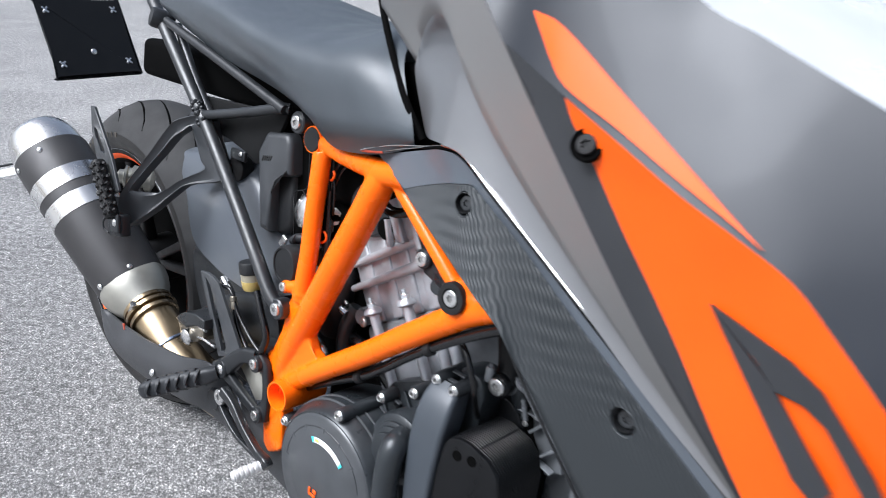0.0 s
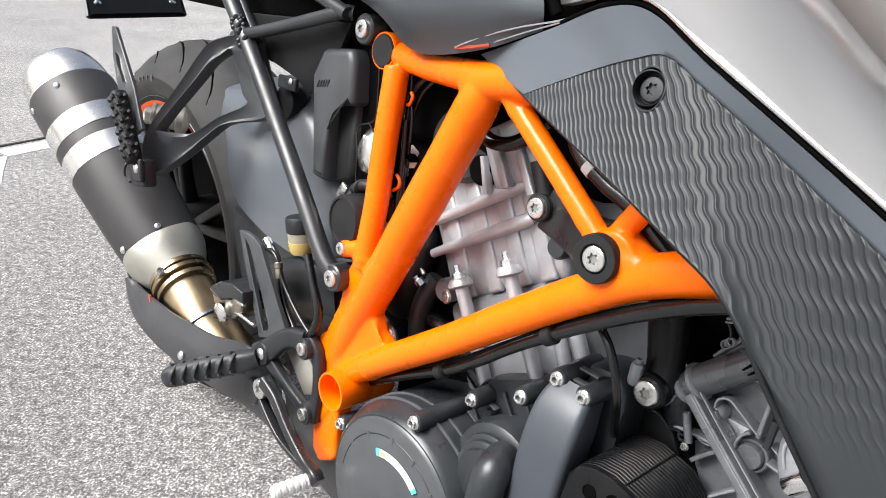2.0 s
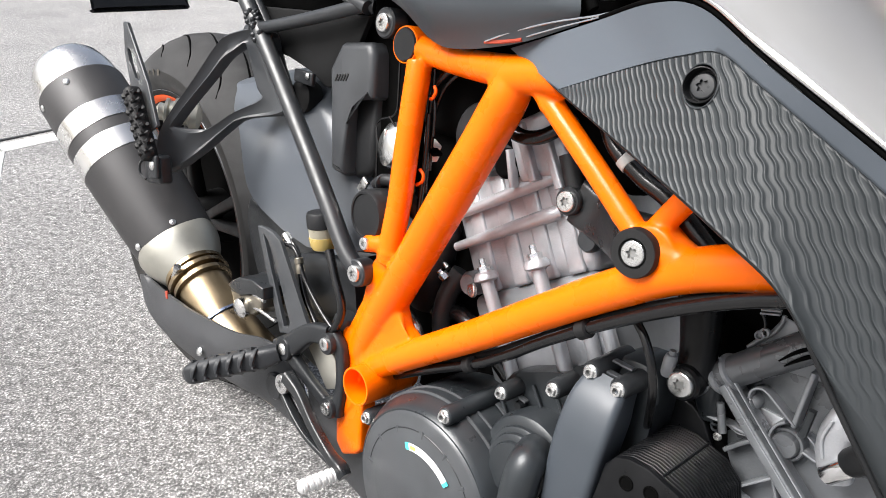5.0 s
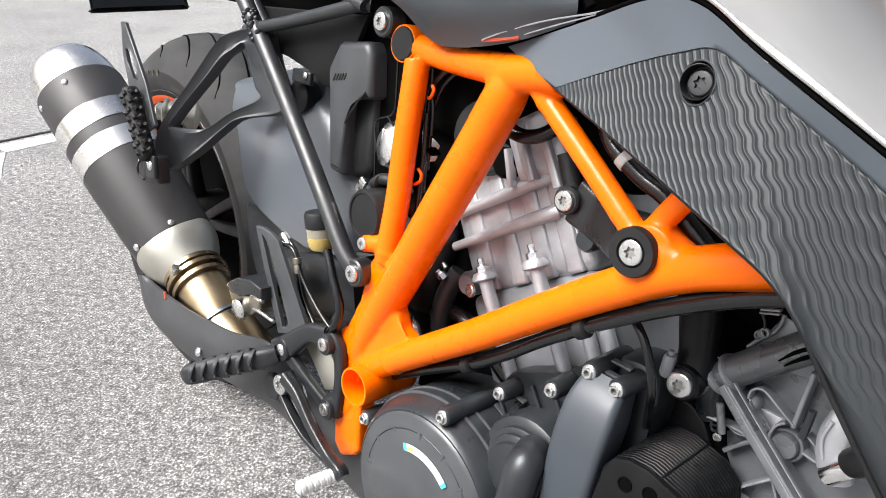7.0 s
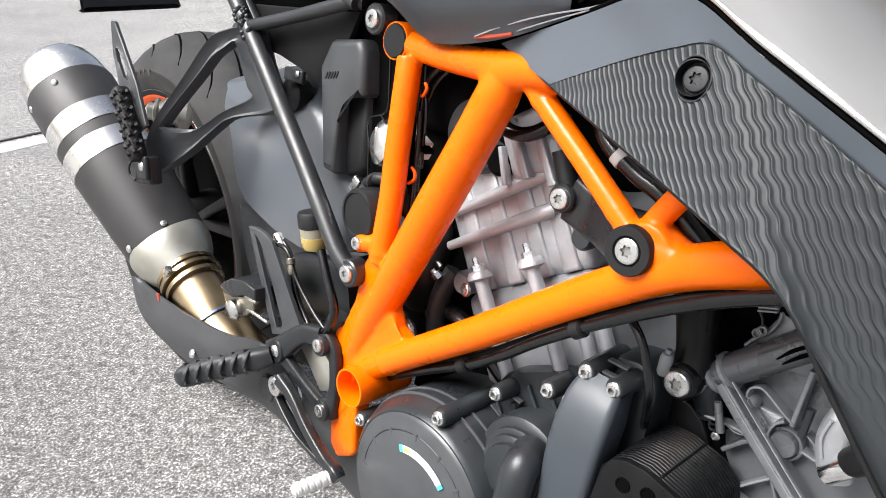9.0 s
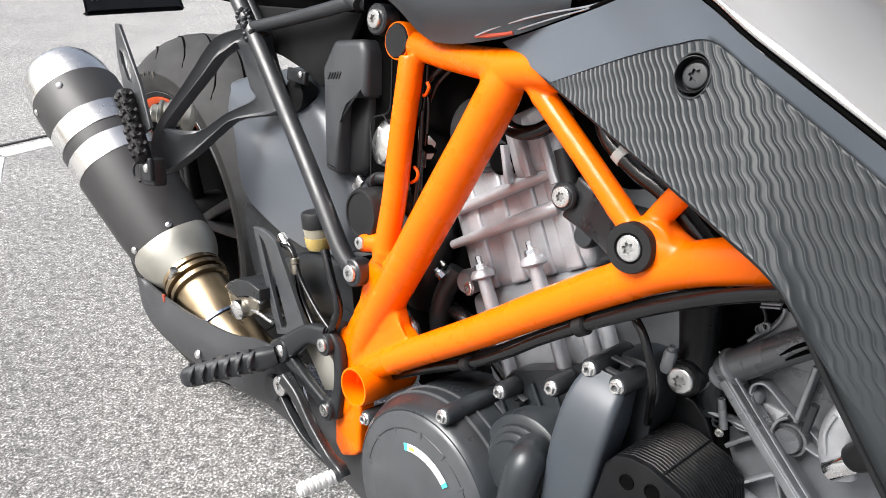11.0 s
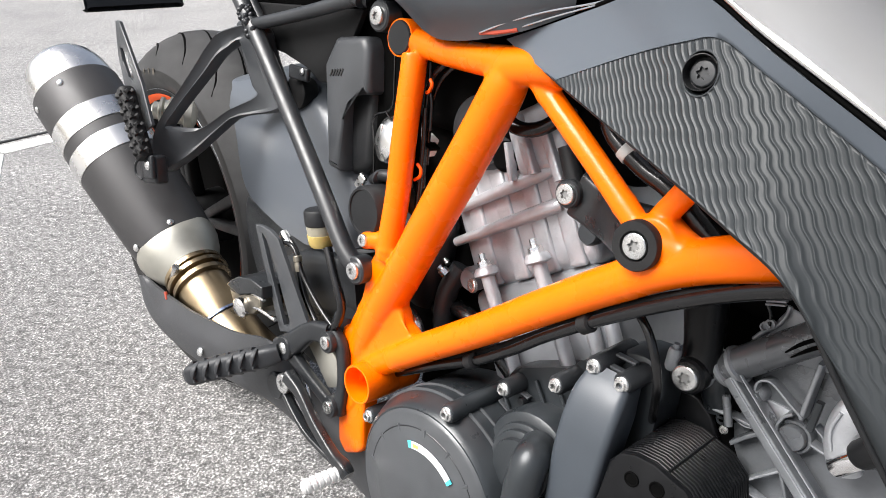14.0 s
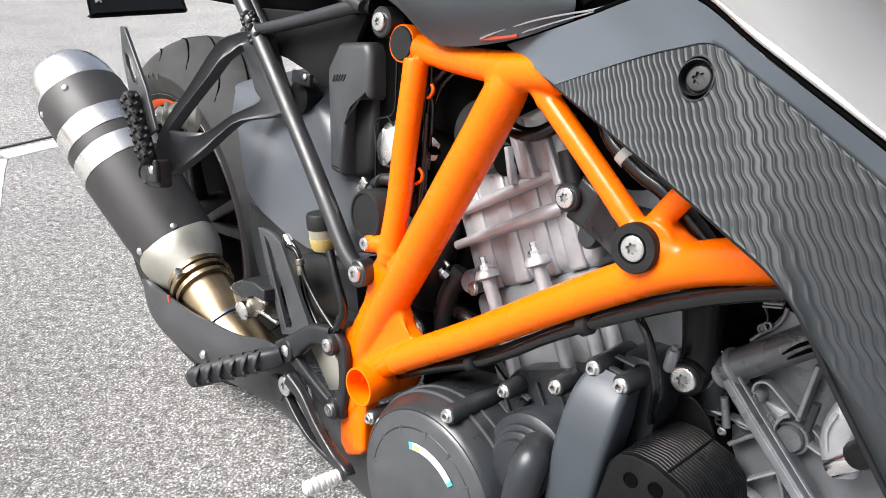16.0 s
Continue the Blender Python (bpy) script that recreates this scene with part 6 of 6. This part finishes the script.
    for hx, hz in ((0.8674, 0.7060), (1.0425, 0.6140)):
        d = np.hypot(x - hx, z - hz)
        y = y + (g[:, :, 1] + 0.013 * np.clip((0.0096 - d) / 0.0014, 0, 1) - y) * (d < 0.0104)
    me = bpy.data.meshes.new("side_panel")
    n = np.arange(nu * nv).reshape(nu, nv)
    quads = np.stack([n[:-1, :-1], n[1:, :-1], n[1:, 1:], n[:-1, 1:]], -1).reshape(-1, 4)
    me.from_pydata(np.stack([x, y, z], -1).reshape(-1, 3).tolist(), [], quads.tolist())
    bm = bmesh.new()
    bm.from_mesh(me)
    bpy.data.meshes.remove(me)
    pan = part("side_panel", bm, PANEL_PLASTIC, bike, "dark grey side panel embossed with wavy lines", 180)
    part("panel_shoulder", loft([Mc, Tc], 0.004, 6, 48, (0, 1, -0.2), False), SHOULDER, pan, "plain shoulder of the side panel", 60)
    part("panel_corner", loft([[Lc[0], Lc[1]], [(0.695, -0.152, 0.7005), Mc[0]]], 0.003, 3, 6, (0, 1, 0), False), PANEL_PLASTIC, pan)
    part("panel_edge", tube([(x, y + 0.003, z - 0.0006) for x, y, z in Lc], 0.0013, 10), BLACK_PLASTIC, pan)
    # bright tube in place of the highlight on the tank's rounded edge
    part("edge_highlight", tube([(x, y - 0.0008, z + 0.0046) for x, y, z in Tc[3:]], 0.0014, 14), BRIGHT_TRIM, pan, "silver edge line along the panel's top")
    part("edge_gap", tube([(x, y + 0.0012, z + 0.0016) for x, y, z in Tc[2:]], 0.0013, 10), VOID, pan)
    for pts, r in (([(0.6717, -0.1680, 0.7043), (0.6993, -0.1740, 0.7136), (0.7364, -0.1820, 0.7233), (0.7766, -0.1920, 0.7311), (0.8101, -0.2030, 0.7391)], 0.0007), ([(0.7080, -0.1720, 0.7112), (0.7406, -0.1810, 0.7206), (0.7762, -0.1910, 0.7299), (0.8022, -0.2000, 0.7364)], 0.0006)):
        part("seat_line", tube(pts, r, 8), BRIGHT_TRIM, pan)
    part("red_insert", sweep([(0.6698, -0.1670, 0.7034, 0.3), (0.6863, -0.1690, 0.7069, 0.8), (0.7074, -0.1720, 0.7118, 1.1)], rounded(0.0058, 0.002, 0.0008, 1), (0, 1, 0), 3), RED_MARK, pan, "dull red insert under the seat")
    for p in ((0.8665, -0.2285, 0.7058), (1.0425, -0.2530, 0.6140)):
        part("bolt_cup", lathe([(0.0080, 0.0), (0.0083, 0.007), (0.0078, 0.0072), (0.0072, 0.001), (0, 0.001)], p, (0.05, -1, 0.1), 30), BLACK_PLASTIC, pan)
        bolt((p[0], p[1] - 0.001, p[2]), 0.0062, pan, "torx", (0.05, -1, 0.1), BLACK_PAINT)
    # painted strip between the panel and the tank shell
    A = [(0.7630, -0.1768, 0.7404), (0.7935, -0.2041, 0.7411), (0.8333, -0.2311, 0.7446), (0.8662, -0.2427, 0.7418), (0.9015, -0.2453, 0.7226), (0.9463, -0.2565, 0.7015), (0.9994, -0.2666, 0.6754), (1.0600, -0.2810, 0.6450), (1.1300, -0.2880, 0.6090)]
    Cc = [(0.66, -0.155, 0.845), (0.72, -0.22, 0.875), (0.80, -0.29, 0.905), (0.875, -0.335, 0.905), (0.92, -0.345, 0.872), (0.96, -0.345, 0.827), (1.008, -0.342, 0.771), (1.07, -0.334, 0.699), (1.14, -0.318, 0.625)]
    D = [(1.0091, -0.3525, 0.8051), (1.0145, -0.3510, 0.7953), (1.0292, -0.3480, 0.7778), (1.0502, -0.3455, 0.7511), (1.0700, -0.3430, 0.7275), (1.0899, -0.3410, 0.7033), (1.1197, -0.3370, 0.6636), (1.1501, -0.3300, 0.6250)]
    E = [(0.875, -0.335, 0.905), (0.92, -0.345, 0.872), (0.96, -0.345, 0.827)] + [(0.9862, -0.3500, 0.8162), (1.0095, -0.3535, 0.8060), (1.0456, -0.3560, 0.7901), (1.0777, -0.3580, 0.7758), (1.1057, -0.3595, 0.7655), (1.1312, -0.3600, 0.7549), (1.1497, -0.3595, 0.7407), (1.1748, -0.3580, 0.7189), (1.2029, -0.3500, 0.6909)]
    # crease along the flank: below it the sheet curls inwards, above it is flat
    K = [(0.7320, -0.1700, 0.8000), (0.7950, -0.2300, 0.8320), (0.8570, -0.2800, 0.8375), (0.8920, -0.2870, 0.8009), (0.9213, -0.2890, 0.7715), (0.9561, -0.2900, 0.7416), (0.9931, -0.2910, 0.7130), (1.0503, -0.2930, 0.6712), (1.1007, -0.2960, 0.6377)]

    def inwards(k, d):
        return [(a[0] * (1 - k) + c[0] * k, a[1] * (1 - d) + c[1] * d, a[2] * (1 - k) + c[2] * k) for a, c in zip(A, K)]

    tk = part("tank_side", loft([A, inwards(0.25, 0.026), inwards(0.5, 0.08), inwards(0.72, 0.2), inwards(0.9, 0.47), K], 0.004, 8, 48, (0, 1, -0.2)), TANK_GREY, bike, "glossy silver-grey painted tank side", 30)
    part("tank_flank", loft([K, Cc], 0.004, 6, 48, (0, 1, -0.2), False), TANK_FLANK, tk, "flat silver-grey flank above the crease", 60)
    part("tank_strip", loft([Cc[5:], E[2:4] + D], 0.004, 4, 48, (0, 1, -0.2), False), TANK_DARK, tk, "anthracite strip", 60)
    part("orange_panel", loft([D, E[4:]], 0.004, 6, 48, (0, 1, -0.2), False), ORANGE_DECAL, tk, "orange tank side panel", 60)
    Fc = [(0.90, -0.29, 0.99), (0.93, -0.31, 0.97), (0.97, -0.33, 0.93), (1.01, -0.335, 0.895), (1.056, -0.335, 0.858), (1.088, -0.336, 0.845), (1.13, -0.336, 0.828), (1.20, -0.335, 0.80), (1.26, -0.33, 0.77)]
    part("tank_shoulder", loft([E, Fc], 0.004, 6, 40, (0, 1, -0.3), False), TANK_UPPER, tk, "slate-grey tank shoulder", 60)
    crown = [(x + 0.01, -0.12, z + 0.05) for x, y, z in Fc]
    part("tank_top", loft([Fc, crown, [(x + 0.01, 0.0, z + 0.06) for x, y, z in Fc], mirrored(crown), mirrored(Fc)], 0.004, 6, 30, (0, 0, -1)), TANK_WHITE, tk, "bright silver tank top", 60)
    # unseen far side, mirrored to close the shell and keep light out
    part("tank_far_side", loft([mirrored(A), mirrored(K), mirrored(Cc), mirrored(E), mirrored(Fc)], 0.004, 4, 30, (0, -1, 0), False), TANK_FLANK, tk, "plain far side of the tank", 60)
    part("far_panel", loft([mirrored(Lc), mirrored(Mc), mirrored(Tc)], 0.004, 4, 30, (0, -1, 0), False), PANEL_PLASTIC, bike, "plain far side panel", 60)
    # cup is near-black, for the shade of the bolt's recess
    part("bolt_cup", lathe([(0.0082, -0.003), (0.0084, 0.0008), (0.0078, 0.0012), (0.0068, 0.0004), (0, 0.0004)], (1.026, -0.3520, 0.7862), (0.15, -1, 0.25), 28), VOID, tk)
    bolt((1.026, -0.3521, 0.7862), 0.0052, tk, "torx", (0.15, -1, 0.25), RUBBER)
    # long pale orange flash above the dividing line, and dark angular graphics
    G = [(0.9767, -0.3467, 0.8441), (0.9973, -0.3487, 0.8381), (1.0379, -0.3524, 0.8129), (1.0705, -0.3556, 0.7927), (1.1019, -0.3596, 0.7735), (1.1182, -0.3613, 0.7636)]
    H = [(0.9937, -0.3513, 0.8244), (1.0089, -0.3546, 0.8109), (1.0437, -0.3566, 0.7963), (1.0747, -0.3585, 0.7824), (1.1041, -0.3605, 0.7702), (1.1182, -0.3613, 0.7636)]
    part("orange_flash", loft([G, H], 0.001, 3, 20, (0, 1, 0), False), ORANGE_DECAL, tk, "orange flash on the tank shoulder", 60)

    def graphic(pts):
        part("dark_graphic", plate(pts, -0.003, -0.001, 0, lambda x, z: 0.016 - 0.1644 * x - 0.2522 * z), TANK_DARK, tk)

    graphic([(1.1018, 0.7331), (1.1142, 0.7298), (1.1398, 0.7227), (1.1537, 0.7157), (1.1785, 0.691), (1.1854, 0.6821), (1.1799, 0.6778), (1.1581, 0.702), (1.148, 0.7069), (1.1364, 0.7071), (1.1257, 0.7167)])
    graphic([(1.1018, 0.7331), (1.1364, 0.7071), (1.1671, 0.6738), (1.1627, 0.6641), (1.1516, 0.6712), (1.1245, 0.7047)])


bodywork()
